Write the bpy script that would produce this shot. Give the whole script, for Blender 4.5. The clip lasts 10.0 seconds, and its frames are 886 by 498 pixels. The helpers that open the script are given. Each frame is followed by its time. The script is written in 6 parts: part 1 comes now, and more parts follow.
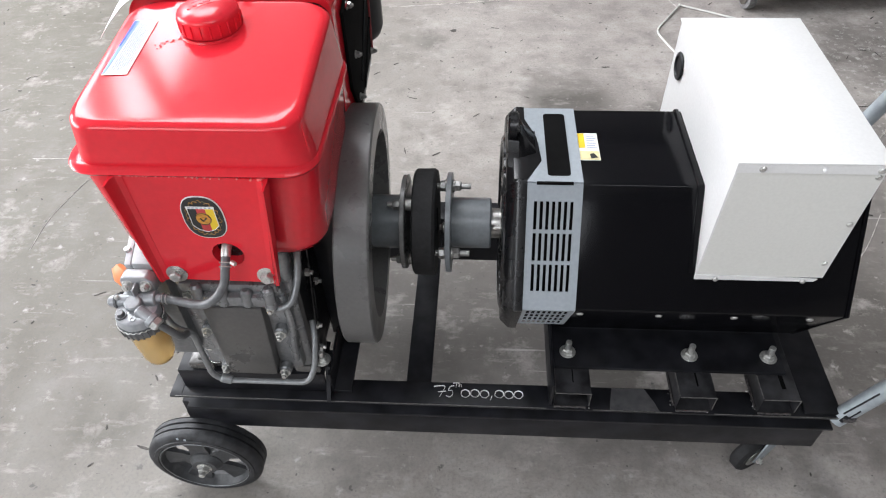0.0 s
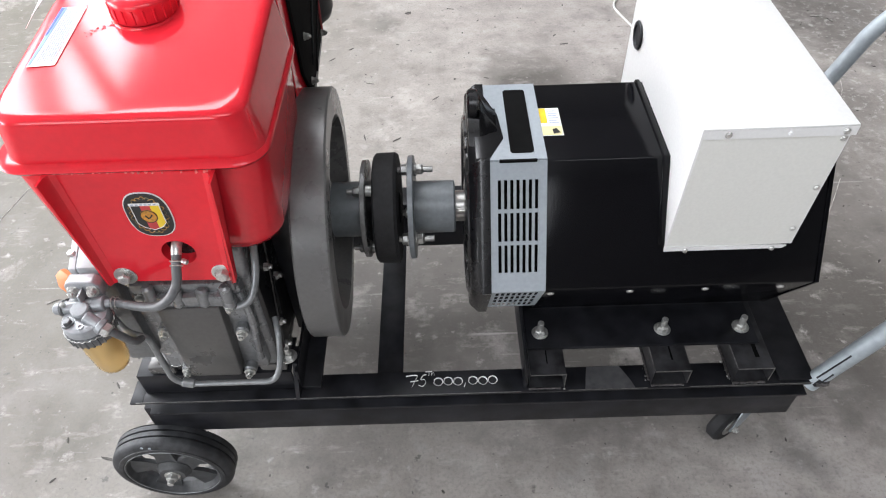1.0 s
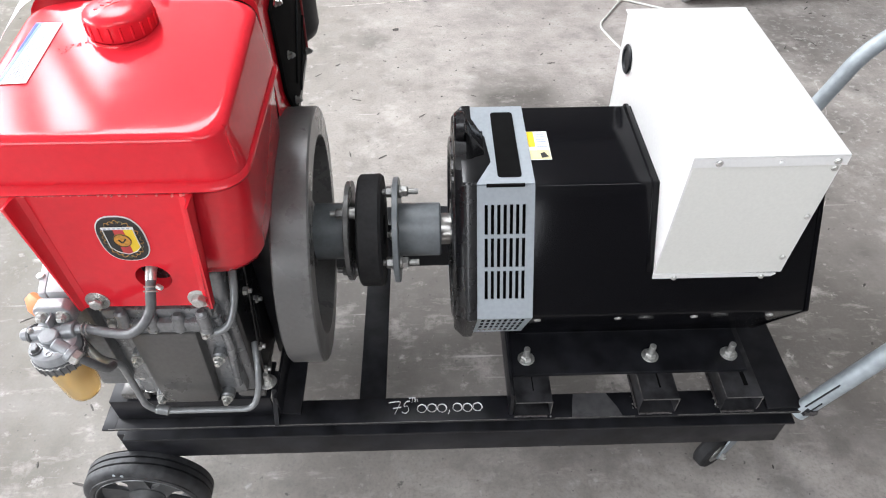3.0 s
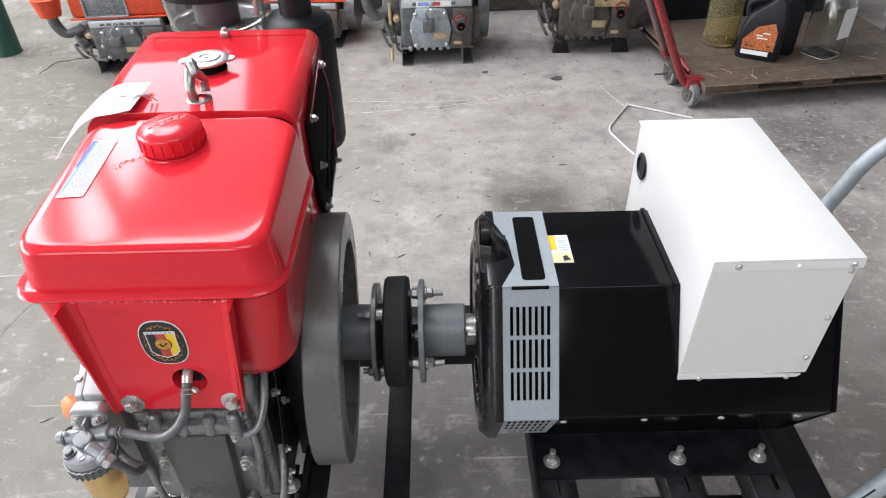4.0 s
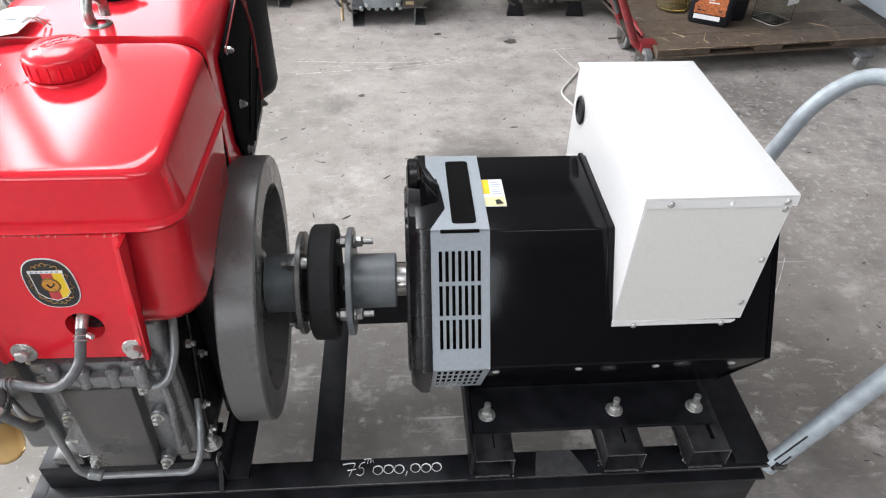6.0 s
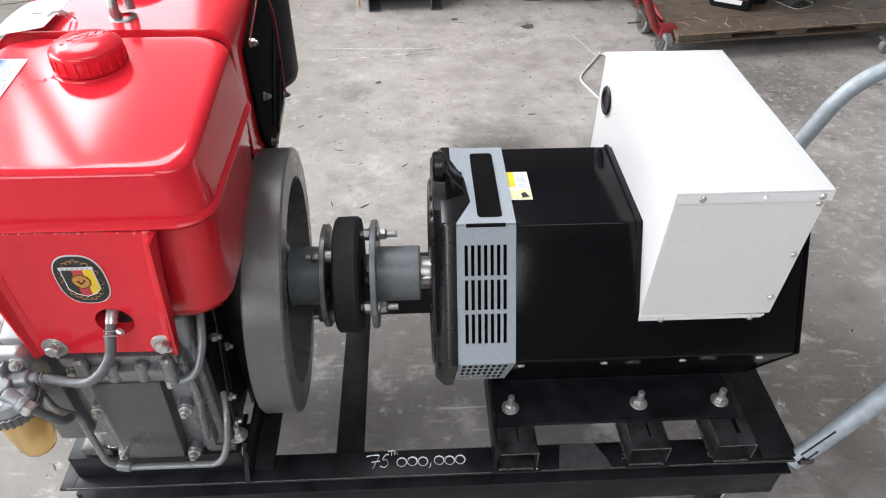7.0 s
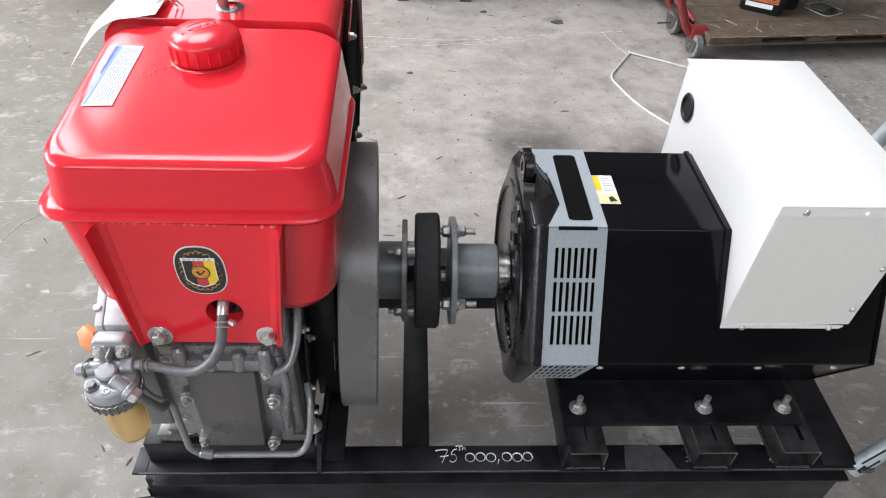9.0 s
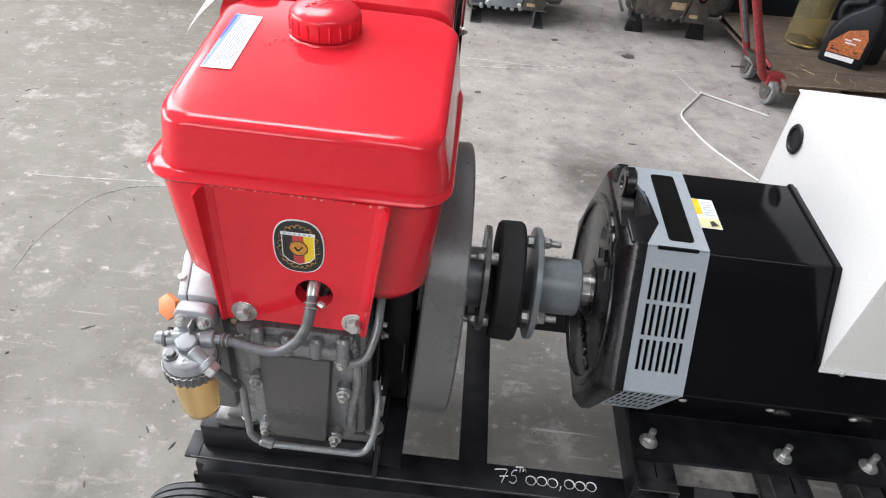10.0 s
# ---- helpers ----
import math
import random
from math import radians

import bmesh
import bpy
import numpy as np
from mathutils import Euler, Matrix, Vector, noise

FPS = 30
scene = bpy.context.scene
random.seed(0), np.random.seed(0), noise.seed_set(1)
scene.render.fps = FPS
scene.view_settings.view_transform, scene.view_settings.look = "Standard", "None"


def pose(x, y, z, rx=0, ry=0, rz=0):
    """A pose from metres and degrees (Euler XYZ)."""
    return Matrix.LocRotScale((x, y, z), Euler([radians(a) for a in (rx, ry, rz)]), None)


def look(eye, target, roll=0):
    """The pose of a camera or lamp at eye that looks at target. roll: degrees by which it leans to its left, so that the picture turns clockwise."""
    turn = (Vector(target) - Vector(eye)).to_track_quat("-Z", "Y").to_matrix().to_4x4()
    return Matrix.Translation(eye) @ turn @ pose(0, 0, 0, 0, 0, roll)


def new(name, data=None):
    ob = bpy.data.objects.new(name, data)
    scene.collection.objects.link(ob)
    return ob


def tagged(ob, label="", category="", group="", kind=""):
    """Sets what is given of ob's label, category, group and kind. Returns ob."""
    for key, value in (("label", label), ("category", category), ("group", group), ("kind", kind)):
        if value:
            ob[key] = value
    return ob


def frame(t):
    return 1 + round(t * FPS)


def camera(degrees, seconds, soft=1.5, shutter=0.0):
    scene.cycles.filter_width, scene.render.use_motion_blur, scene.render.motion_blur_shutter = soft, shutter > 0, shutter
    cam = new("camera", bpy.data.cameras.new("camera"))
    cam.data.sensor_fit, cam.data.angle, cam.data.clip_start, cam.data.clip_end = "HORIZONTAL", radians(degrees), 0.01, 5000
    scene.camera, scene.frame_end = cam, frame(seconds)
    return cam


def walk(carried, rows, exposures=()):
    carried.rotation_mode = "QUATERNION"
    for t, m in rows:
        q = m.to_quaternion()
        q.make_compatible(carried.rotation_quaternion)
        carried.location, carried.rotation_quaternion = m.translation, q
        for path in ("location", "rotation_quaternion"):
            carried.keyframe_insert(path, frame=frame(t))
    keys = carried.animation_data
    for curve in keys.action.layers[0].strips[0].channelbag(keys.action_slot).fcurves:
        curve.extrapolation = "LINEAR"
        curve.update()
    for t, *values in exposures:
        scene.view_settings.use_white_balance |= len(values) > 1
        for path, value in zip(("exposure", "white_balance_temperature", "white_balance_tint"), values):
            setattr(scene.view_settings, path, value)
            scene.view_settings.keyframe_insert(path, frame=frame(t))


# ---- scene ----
cam = camera(66.73, 10.0, 1.15)
# seconds, eye, pitch, roll, yaw
ROWS = [
    (0, 0.0643, -0.1718, 1.5225, -45.84, -1.98, 4.49),
    (0.5, 0.0611, -0.1642, 1.4973, -46.71, -3.71, 4.79),
    (1, 0.0702, -0.1475, 1.4922, -47.04, -2.37, 0.71),
    (1.5, 0.0822, -0.1361, 1.4892, -46.97, -1.70, -0.85),
    (2, 0.0826, -0.1287, 1.4859, -47.02, -0.87, -0.83),
    (2.5, 0.0792, -0.1183, 1.4830, -47.45, -1.26, -0.82),
    (3, 0.0711, -0.1163, 1.4863, -45.92, -0.48, -1.13),
    (3.2, 0.0682, -0.1140, 1.5055, -42.72, -0.73, -0.71),
    (4.3, 0.0414, -0.1340, 1.5168, -37.78, -1.39, -0.12),
    (4.5, 0.0497, -0.1318, 1.4931, -39.39, -1.07, -0.53),
    (5, 0.0802, -0.1322, 1.4430, -40.47, 0.61, -2.54),
    (5.5, 0.1036, -0.1273, 1.4409, -39.46, 1.46, -4.70),
    (7, 0.0823, -0.1059, 1.4471, -41.23, 0.26, -2.78),
    (7.5, 0.0664, -0.0969, 1.4628, -40.15, -0.01, -3.16),
    (8, 0.0365, -0.0993, 1.4554, -40.07, 2.53, -2.36),
    (8.5, -0.0186, -0.0871, 1.4492, -42.20, 2.78, -3.55),
    (9, -0.0704, -0.0952, 1.4604, -42.13, 3.10, -3.79),
    (9.5, -0.1024, -0.1037, 1.4526, -41.89, 3.16, -1.67),
    (10, -0.1546, -0.0938, 1.4024, -40.01, 6.61, -0.02),
]
walk(cam, [(t, Matrix.Translation((x, y, z)) @ pose(0, 0, 0, 0, 0, yaw) @ pose(0, 0, 0, 90 + pitch) @ pose(0, 0, 0, 0, 0, roll)) for t, x, y, z, pitch, roll, yaw in ROWS],
     exposures=((0, 0.15), (1, 0.28), (2, 0.40), (3, 0.44), (4.5, 0.05), (5.5, 0.20), (7, 0.25), (8.5, 0.18), (10, 0.15)))

# ---- world and light: an open workshop, overcast daylight from the open side and roof lights, plus unseen fill lamps ----
world = bpy.data.worlds.new("sky")
scene.world = world
world.use_nodes = True
wn = world.node_tree.nodes
sky = wn.new("ShaderNodeTexSky")
sky.sky_type = "NISHITA"
sky.sun_disc = False
sky.sun_elevation = radians(50)
sky.sun_rotation = radians(-70)
wn["Background"].inputs["Strength"].default_value = 0.08
world.node_tree.links.new(sky.outputs["Color"], wn["Background"].inputs["Color"])

sun = new("sun", bpy.data.lights.new("sun", "SUN"))
sun.data.energy, sun.data.angle, sun.data.color = 0.5, radians(12), (1.0, 0.97, 0.92)
sun.matrix_world = look((-6, 3, 9), (0, 0.7, 0.5))


def area_lamp(name, eye, target, w, h, power):
    lamp = new(name, bpy.data.lights.new(name, "AREA"))
    lamp.data.shape, lamp.data.size, lamp.data.size_y = "RECTANGLE", w, h
    lamp.data.energy, lamp.data.color = power, (0.95, 0.968, 1.01)
    lamp.matrix_world = look(eye, target)
    return lamp


area_lamp("open_side_light", (-11.4, 2.6, 2.6), (0, 2.4, 1.2), 13.0, 3.4, 1750)
area_lamp("roof_light", (-4.35, 4.0, 4.45), (-4.35, 4.0, 0), 3.4, 3.0, 420)
# Unseen overhead lamp added to brighten the floor behind the set.
area_lamp("middle_fill_light", (-1.45, 2.5, 4.45), (-1.45, 2.5, 0), 1.9, 2.2, 150)
# Another unseen lamp, added to lift the floor in front.
area_lamp("front_fill_light", (0.9, -2.4, 4.45), (0.9, -2.4, 0), 3.2, 1.6, 78)
area_lamp("clerestory_light", (-3.85, 5.68, 3.36), (-3.85, 0, 3.36), 4.6, 2.0, 105)
# Made-up source behind the viewpoint that fills the front faces.
area_lamp("rear_fill_light", (-3.4, -5.9, 3.15), (0.0, 0.4, 0.9), 4.2, 2.4, 165)



# ---- materials ----
def material(name, color, rough=0.5, metal=0.0, grain=0.08, scale=60.0, bump=0.0, stain=0.0, stain_color=(0.02, 0.02, 0.02), stain_scale=4.0,
             coat=0.0, rough_var=0.1, spec=0.5):
    """A painted, metal or mineral surface: colour varied at two scales, stains with edges of their own, varied gloss and fine relief."""
    m = bpy.data.materials.new(name)
    m.use_nodes = True
    nt = m.node_tree
    nd, ln = nt.nodes, nt.links
    b = nd["Principled BSDF"]
    tc = nd.new("ShaderNodeTexCoord")
    fine, broad = nd.new("ShaderNodeTexNoise"), nd.new("ShaderNodeTexNoise")
    fine.inputs["Scale"].default_value, fine.inputs["Detail"].default_value = scale, 6
    broad.inputs["Scale"].default_value, broad.inputs["Detail"].default_value = stain_scale, 8
    broad.inputs["Roughness"].default_value = 0.65
    for n in (fine, broad):
        ln.new(tc.outputs["Object"], n.inputs["Vector"])
    lo = tuple(c * (1 - grain * 2.2) for c in color)
    hi = tuple(min(1.0, c * (1 + grain * 1.6)) for c in color)
    ramp = nd.new("ShaderNodeValToRGB")
    ramp.color_ramp.elements[0].position, ramp.color_ramp.elements[1].position = 0.3, 0.7
    ramp.color_ramp.elements[0].color, ramp.color_ramp.elements[1].color = (*lo, 1), (*hi, 1)
    ln.new(fine.outputs["Fac"], ramp.inputs["Fac"])
    out = ramp.outputs["Color"]
    if stain > 0:
        mask = nd.new("ShaderNodeMapRange")
        mask.inputs["From Min"].default_value, mask.inputs["From Max"].default_value = 0.5, 0.72
        mask.inputs["To Max"].default_value = stain
        ln.new(broad.outputs["Fac"], mask.inputs["Value"])
        mix = nd.new("ShaderNodeMix")
        mix.data_type = "RGBA"
        ln.new(mask.outputs["Result"], mix.inputs["Factor"])
        ln.new(out, mix.inputs["A"])
        mix.inputs["B"].default_value = (*stain_color, 1)
        out = mix.outputs["Result"]
    ln.new(out, b.inputs["Base Color"])
    rr = nd.new("ShaderNodeMapRange")
    rr.inputs["From Min"].default_value, rr.inputs["From Max"].default_value = 0.3, 0.7
    rr.inputs["To Min"].default_value, rr.inputs["To Max"].default_value = max(0.02, rough - rough_var), min(1.0, rough + rough_var)
    ln.new(broad.outputs["Fac"], rr.inputs["Value"])
    ln.new(rr.outputs["Result"], b.inputs["Roughness"])
    b.inputs["Metallic"].default_value = metal
    b.inputs["Specular IOR Level"].default_value = spec
    b.inputs["Coat Weight"].default_value = coat
    b.inputs["Coat Roughness"].default_value = 0.06
    if bump > 0:
        bp = nd.new("ShaderNodeBump")
        bp.inputs["Strength"].default_value, bp.inputs["Distance"].default_value = bump, 0.002
        ln.new(fine.outputs["Fac"], bp.inputs["Height"])
        ln.new(bp.outputs["Normal"], b.inputs["Normal"])
    return m


RED = material("red_enamel", (0.70, 0.022, 0.036), 0.115, grain=0.02, scale=90, bump=0.004, rough_var=0.02, spec=0.38)
RED_CAP = material("red_moulded_plastic", (0.70, 0.020, 0.036), 0.22, grain=0.03, scale=120, bump=0.05)
BLACK = material("black_brushed_paint", (0.012, 0.0124, 0.0152), 0.42, grain=0.3, scale=25, bump=0.12, stain=0.25, stain_color=(0.022, 0.021, 0.02), stain_scale=9, rough_var=0.14, spec=0.26)
BRUSHED = material("wire_brushed_steel", (0.15, 0.15, 0.155), 0.36, metal=0.5, grain=0.10, scale=45, bump=0.05, stain=0.85, stain_color=(0.025, 0.025, 0.028), stain_scale=16)
SCUFFED = material("scuffed_black_paint", (0.034, 0.034, 0.037), 0.40, grain=0.35, scale=35, bump=0.15, stain=0.5, stain_color=(0.010, 0.010, 0.011), stain_scale=22, rough_var=0.12, spec=0.4)
BLACK_CASE = material("black_powder_coat", (0.0035, 0.0035, 0.0045), 0.13, grain=0.05, scale=220, bump=0.03, rough_var=0.03, spec=0.17)
BLACK_CAST = material("black_gloss_cast_iron", (0.006, 0.006, 0.007), 0.28, grain=0.2, scale=70, bump=0.06, rough_var=0.05)
BLACK_MATT = material("black_matt_heatproof_paint", (0.010, 0.011, 0.014), 0.5, grain=0.15, scale=90, bump=0.1, spec=0.28)
DARK = material("dark_void_paint", (0.004, 0.004, 0.004), 0.9, grain=0.1, spec=0.1)
PANEL = material("pale_grey_sheet_paint", (0.32, 0.355, 0.385), 0.42, grain=0.03, scale=150, bump=0.02)
WHITE = material("white_powder_coat", (0.75, 0.75, 0.745), 0.42, grain=0.015, scale=200, bump=0.03, stain=0.05, stain_color=(0.55, 0.53, 0.5), stain_scale=6, rough_var=0.06)
WHITE_INNER = material("cream_white_panel_coat", (0.70, 0.70, 0.665), 0.45, grain=0.015, scale=200, bump=0.03)
CAST = material("grey_painted_iron", (0.122, 0.120, 0.118), 0.30, grain=0.05, scale=160, bump=0.06, stain=0.2, stain_color=(0.07, 0.07, 0.07), stain_scale=7)
HUB = material("blue_grey_hub_paint", (0.15, 0.165, 0.175), 0.34, grain=0.06, scale=120, bump=0.05)
ENGINE = material("silver_grey_engine_paint", (0.25, 0.256, 0.262), 0.28, metal=0.45, grain=0.08, scale=180, bump=0.16, stain=0.4, stain_color=(0.07, 0.07, 0.072), stain_scale=10)
ENGINE_SMOOTH = material("grey_cover_paint", (0.115, 0.113, 0.11), 0.30, metal=0.4, grain=0.05, scale=140, bump=0.05, stain=0.25, stain_color=(0.10, 0.10, 0.10), stain_scale=7)
ALU = material("pale_cast_aluminium", (0.155, 0.16, 0.166), 0.38, metal=0.3, grain=0.08, scale=150, bump=0.15)
FILTER_ALU = material("silvery_cast_filter_metal", (0.34, 0.355, 0.37), 0.34, metal=0.25, grain=0.06, scale=120, bump=0.06, stain=0.45, stain_color=(0.12, 0.12, 0.125), stain_scale=18)
STEEL = material("zinc_plated_steel", (0.58, 0.58, 0.56), 0.32, metal=0.75, grain=0.1, scale=300, bump=0.05)
DULL_STEEL = material("dull_zinc_rod", (0.40, 0.40, 0.385), 0.4, metal=0.9, grain=0.15, scale=150, bump=0.08)
BRIGHT = material("turned_bright_steel", (0.58, 0.57, 0.55), 0.3, metal=1.0, grain=0.1, scale=90, bump=0.05)
GALV = material("galvanised_tube", (0.33, 0.37, 0.395), 0.52, metal=0.25, grain=0.08, scale=50, bump=0.04, stain=0.3, stain_color=(0.34, 0.37, 0.39), stain_scale=16)
RUBBER = material("dusty_black_rubber", (0.022, 0.023, 0.026), 0.55, grain=0.25, scale=60, bump=0.2, stain=0.6, stain_color=(0.12, 0.125, 0.13), stain_scale=11)
RUBBER_CLEAN = material("matt_black_coupling_rubber", (0.006, 0.006, 0.007), 0.75, grain=0.3, scale=120, bump=0.3)
RIM = material("grey_plastic_rim", (0.045, 0.047, 0.05), 0.5, grain=0.12, scale=70, bump=0.08, stain=0.5, stain_color=(0.17, 0.17, 0.17), stain_scale=20)
HOSE = material("grey_fuel_hose", (0.12, 0.125, 0.13), 0.4, grain=0.1, scale=140, bump=0.05)
PIPE = material("grey_painted_pipe", (0.24, 0.25, 0.255), 0.35, metal=0.4, grain=0.08, scale=120, bump=0.05)
ORANGE = material("orange_plastic", (0.75, 0.24, 0.09), 0.45, grain=0.04)
LABEL_ORANGE = material("orange_brown_print", (0.46, 0.14, 0.05), 0.35, grain=0.25, scale=90, stain=0.5, stain_color=(0.16, 0.05, 0.03), stain_scale=30)
PAPER = material("white_paper", (0.78, 0.78, 0.78), 0.7, grain=0.03, scale=40)
DEEP_BLUE = material("deep_blue_print", (0.03, 0.08, 0.50), 0.5, grain=0.05)
BLUE = material("blue_print", (0.22, 0.36, 0.68), 0.5, grain=0.05)
INK = material("grey_blue_ink", (0.36, 0.40, 0.50), 0.6, grain=0.05)
INK_RED = material("red_ink", (0.5, 0.05, 0.05), 0.6, grain=0.05)
INK_PINK = material("faded_red_ink", (0.62, 0.36, 0.38), 0.6, grain=0.05)
INK_BLACK = material("black_ink", (0.02, 0.02, 0.02), 0.55, grain=0.05)
YELLOW = material("yellow_print", (0.80, 0.55, 0.03), 0.45, grain=0.04)
PALE_YELLOW = material("pale_yellow_print", (0.74, 0.66, 0.36), 0.45, grain=0.08)
SCRATCH = material("pale_scratched_concrete", (0.50, 0.47, 0.445), 0.9, grain=0.25, scale=40)
GOLD = material("gold_print", (0.42, 0.22, 0.05), 0.4, grain=0.2, scale=300)
BRONZE = material("orange_bronze_print", (0.55, 0.25, 0.035), 0.4, grain=0.15, scale=300)
OLIVE = material("olive_gold_print", (0.16, 0.15, 0.07), 0.4, grain=0.5, scale=500)
CHALK = material("white_chalk_marker", (0.78, 0.78, 0.76), 0.8, grain=0.2, scale=400)
WELD = material("weld_bead_paint", (0.06, 0.055, 0.055), 0.35, grain=0.4, scale=200, bump=0.4)
WELD_BARE = material("bare_ground_steel", (0.17, 0.165, 0.16), 0.42, metal=0.4, grain=0.2, scale=120, bump=0.2, stain=0.4, stain_color=(0.05, 0.05, 0.05), stain_scale=14)
CHIP = material("chipped_red_edge", (0.72, 0.14, 0.13), 0.5, grain=0.3, scale=300)
WOOD = material("oil_stained_plywood", (0.115, 0.085, 0.062), 0.6, grain=0.12, scale=26, bump=0.2, stain=0.7, stain_color=(0.05, 0.041, 0.034), stain_scale=5.0)
WOOD_PALE = material("split_pale_wood", (0.30, 0.22, 0.14), 0.7, grain=0.2, scale=60, bump=0.2)
OLD_RED = material("chipped_red_paint", (0.25, 0.022, 0.026), 0.42, grain=0.12, scale=60, bump=0.1, stain=0.5, stain_color=(0.10, 0.055, 0.05), stain_scale=16)
OLD_ORANGE = material("orange_red_enamel", (0.62, 0.07, 0.025), 0.4, grain=0.08, scale=50, bump=0.05, stain=0.3, stain_color=(0.2, 0.04, 0.02), stain_scale=8)
OLD_GREY = material("greasy_grey_iron", (0.13, 0.135, 0.14), 0.38, metal=0.3, grain=0.15, scale=40, bump=0.25, stain=0.7, stain_color=(0.05, 0.045, 0.04), stain_scale=12)
OLD_BROWN = material("greasy_brown_iron", (0.075, 0.065, 0.055), 0.5, grain=0.2, scale=30, bump=0.4, stain=0.7, stain_color=(0.035, 0.03, 0.027), stain_scale=12)
OLD_TAN = material("tan_gasket_paper", (0.42, 0.32, 0.19), 0.7, grain=0.15, scale=40)
WHEEL_GREY = material("grey_polyurethane_wheel", (0.20, 0.20, 0.20), 0.5, grain=0.15, scale=60, bump=0.1, stain=0.4, stain_color=(0.09, 0.085, 0.08), stain_scale=25)
WALL = material("grimy_plaster_wall", (0.16, 0.155, 0.148), 0.85, grain=0.15, scale=14, bump=0.2, stain=0.5, stain_color=(0.10, 0.095, 0.09), stain_scale=2.0)
MESH = material("silvery_radiator_mesh", (0.20, 0.21, 0.22), 0.5, metal=0.3, grain=0.45, scale=260, bump=0.6, stain=0.3, stain_scale=30)
LID = material("pale_grey_lid_paint", (0.40, 0.425, 0.44), 0.4, grain=0.05, scale=90, bump=0.05, stain=0.3, stain_color=(0.27, 0.28, 0.29), stain_scale=14)
ROOF = material("zinc_roof_sheet", (0.55, 0.56, 0.57), 0.6, grain=0.1, scale=8)
GREEN = material("dark_green_paint", (0.012, 0.06, 0.045), 0.4, grain=0.1, scale=20)
CABLE = material("white_plastic_cable", (0.55, 0.55, 0.52), 0.5, grain=0.05)
RUST = material("grey_brown_flake", (0.07, 0.064, 0.058), 0.8, grain=0.3, scale=60)


def concrete():
    m = bpy.data.materials.new("stained_shaded_concrete")
    m.use_nodes = True
    nt = m.node_tree
    nd, ln = nt.nodes, nt.links
    b = nd["Principled BSDF"]
    tc = nd.new("ShaderNodeTexCoord")

    def noise_tex(scale, detail, rough):
        n = nd.new("ShaderNodeTexNoise")
        n.inputs["Scale"].default_value, n.inputs["Detail"].default_value, n.inputs["Roughness"].default_value = scale, detail, rough
        ln.new(tc.outputs["Object"], n.inputs["Vector"])
        return n

    def blend(fac, a, bb):
        x = nd.new("ShaderNodeMix")
        x.data_type = "RGBA"
        ln.new(fac, x.inputs["Factor"])
        if isinstance(a, tuple):
            x.inputs["A"].default_value = (*a, 1)
        else:
            ln.new(a, x.inputs["A"])
        x.inputs["B"].default_value = (*bb, 1)
        return x.outputs["Result"]

    def band(src, lo, hi, amount):
        r = nd.new("ShaderNodeMapRange")
        for k, v in zip(("From Min", "From Max", "To Max"), (lo, hi, amount)):
            r.inputs[k].default_value = v
        ln.new(src, r.inputs["Value"])
        return r.outputs["Result"]

    cloud, mid, grit, specks, blots = noise_tex(1.3, 8, 0.62), noise_tex(7, 8, 0.65), noise_tex(120, 4, 0.6), noise_tex(34, 3, 0.5), noise_tex(2.6, 4, 0.55)
    c = blend(band(cloud.outputs["Fac"], 0.35, 0.68, 1.0), (0.297, 0.270, 0.250), (0.443, 0.410, 0.383))
    c = blend(band(mid.outputs["Fac"], 0.50, 0.72, 0.8), c, (0.180, 0.167, 0.157))
    c = blend(band(mid.outputs["Fac"], 0.46, 0.28, 0.85), c, (0.46, 0.438, 0.418))
    c = blend(band(blots.outputs["Fac"], 0.58, 0.72, 0.8), c, (0.105, 0.10, 0.094))
    # Oil and dirt spots; those under and beside the trolley also paint its shade.
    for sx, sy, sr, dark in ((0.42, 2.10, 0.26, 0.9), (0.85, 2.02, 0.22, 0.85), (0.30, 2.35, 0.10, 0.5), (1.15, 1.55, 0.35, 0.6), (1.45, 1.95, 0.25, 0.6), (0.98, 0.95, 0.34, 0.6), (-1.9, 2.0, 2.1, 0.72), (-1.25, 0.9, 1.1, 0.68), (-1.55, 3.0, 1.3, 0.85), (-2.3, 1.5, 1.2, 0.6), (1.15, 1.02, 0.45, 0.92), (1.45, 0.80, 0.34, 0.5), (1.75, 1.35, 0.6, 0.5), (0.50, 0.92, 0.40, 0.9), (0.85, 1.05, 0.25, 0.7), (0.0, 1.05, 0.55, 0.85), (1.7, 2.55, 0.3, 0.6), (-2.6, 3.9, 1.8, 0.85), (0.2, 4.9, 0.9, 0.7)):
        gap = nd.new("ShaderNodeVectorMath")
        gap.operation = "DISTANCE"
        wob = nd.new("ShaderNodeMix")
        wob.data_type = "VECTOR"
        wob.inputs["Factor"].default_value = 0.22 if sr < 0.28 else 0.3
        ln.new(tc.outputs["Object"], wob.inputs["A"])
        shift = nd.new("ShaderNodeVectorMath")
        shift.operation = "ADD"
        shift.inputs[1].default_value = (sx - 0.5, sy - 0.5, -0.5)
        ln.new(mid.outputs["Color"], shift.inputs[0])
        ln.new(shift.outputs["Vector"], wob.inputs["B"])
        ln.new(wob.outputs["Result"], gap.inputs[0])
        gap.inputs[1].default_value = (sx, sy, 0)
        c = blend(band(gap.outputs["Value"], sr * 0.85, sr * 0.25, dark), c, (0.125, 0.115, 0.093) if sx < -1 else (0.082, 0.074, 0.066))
    for turn, lo in ((12, 0.70), (-35, 0.72), (70, 0.73)):
        mp = nd.new("ShaderNodeMapping")
        mp.inputs["Rotation"].default_value = (0, 0, radians(turn))
        mp.inputs["Scale"].default_value = (2.2, 46, 1)
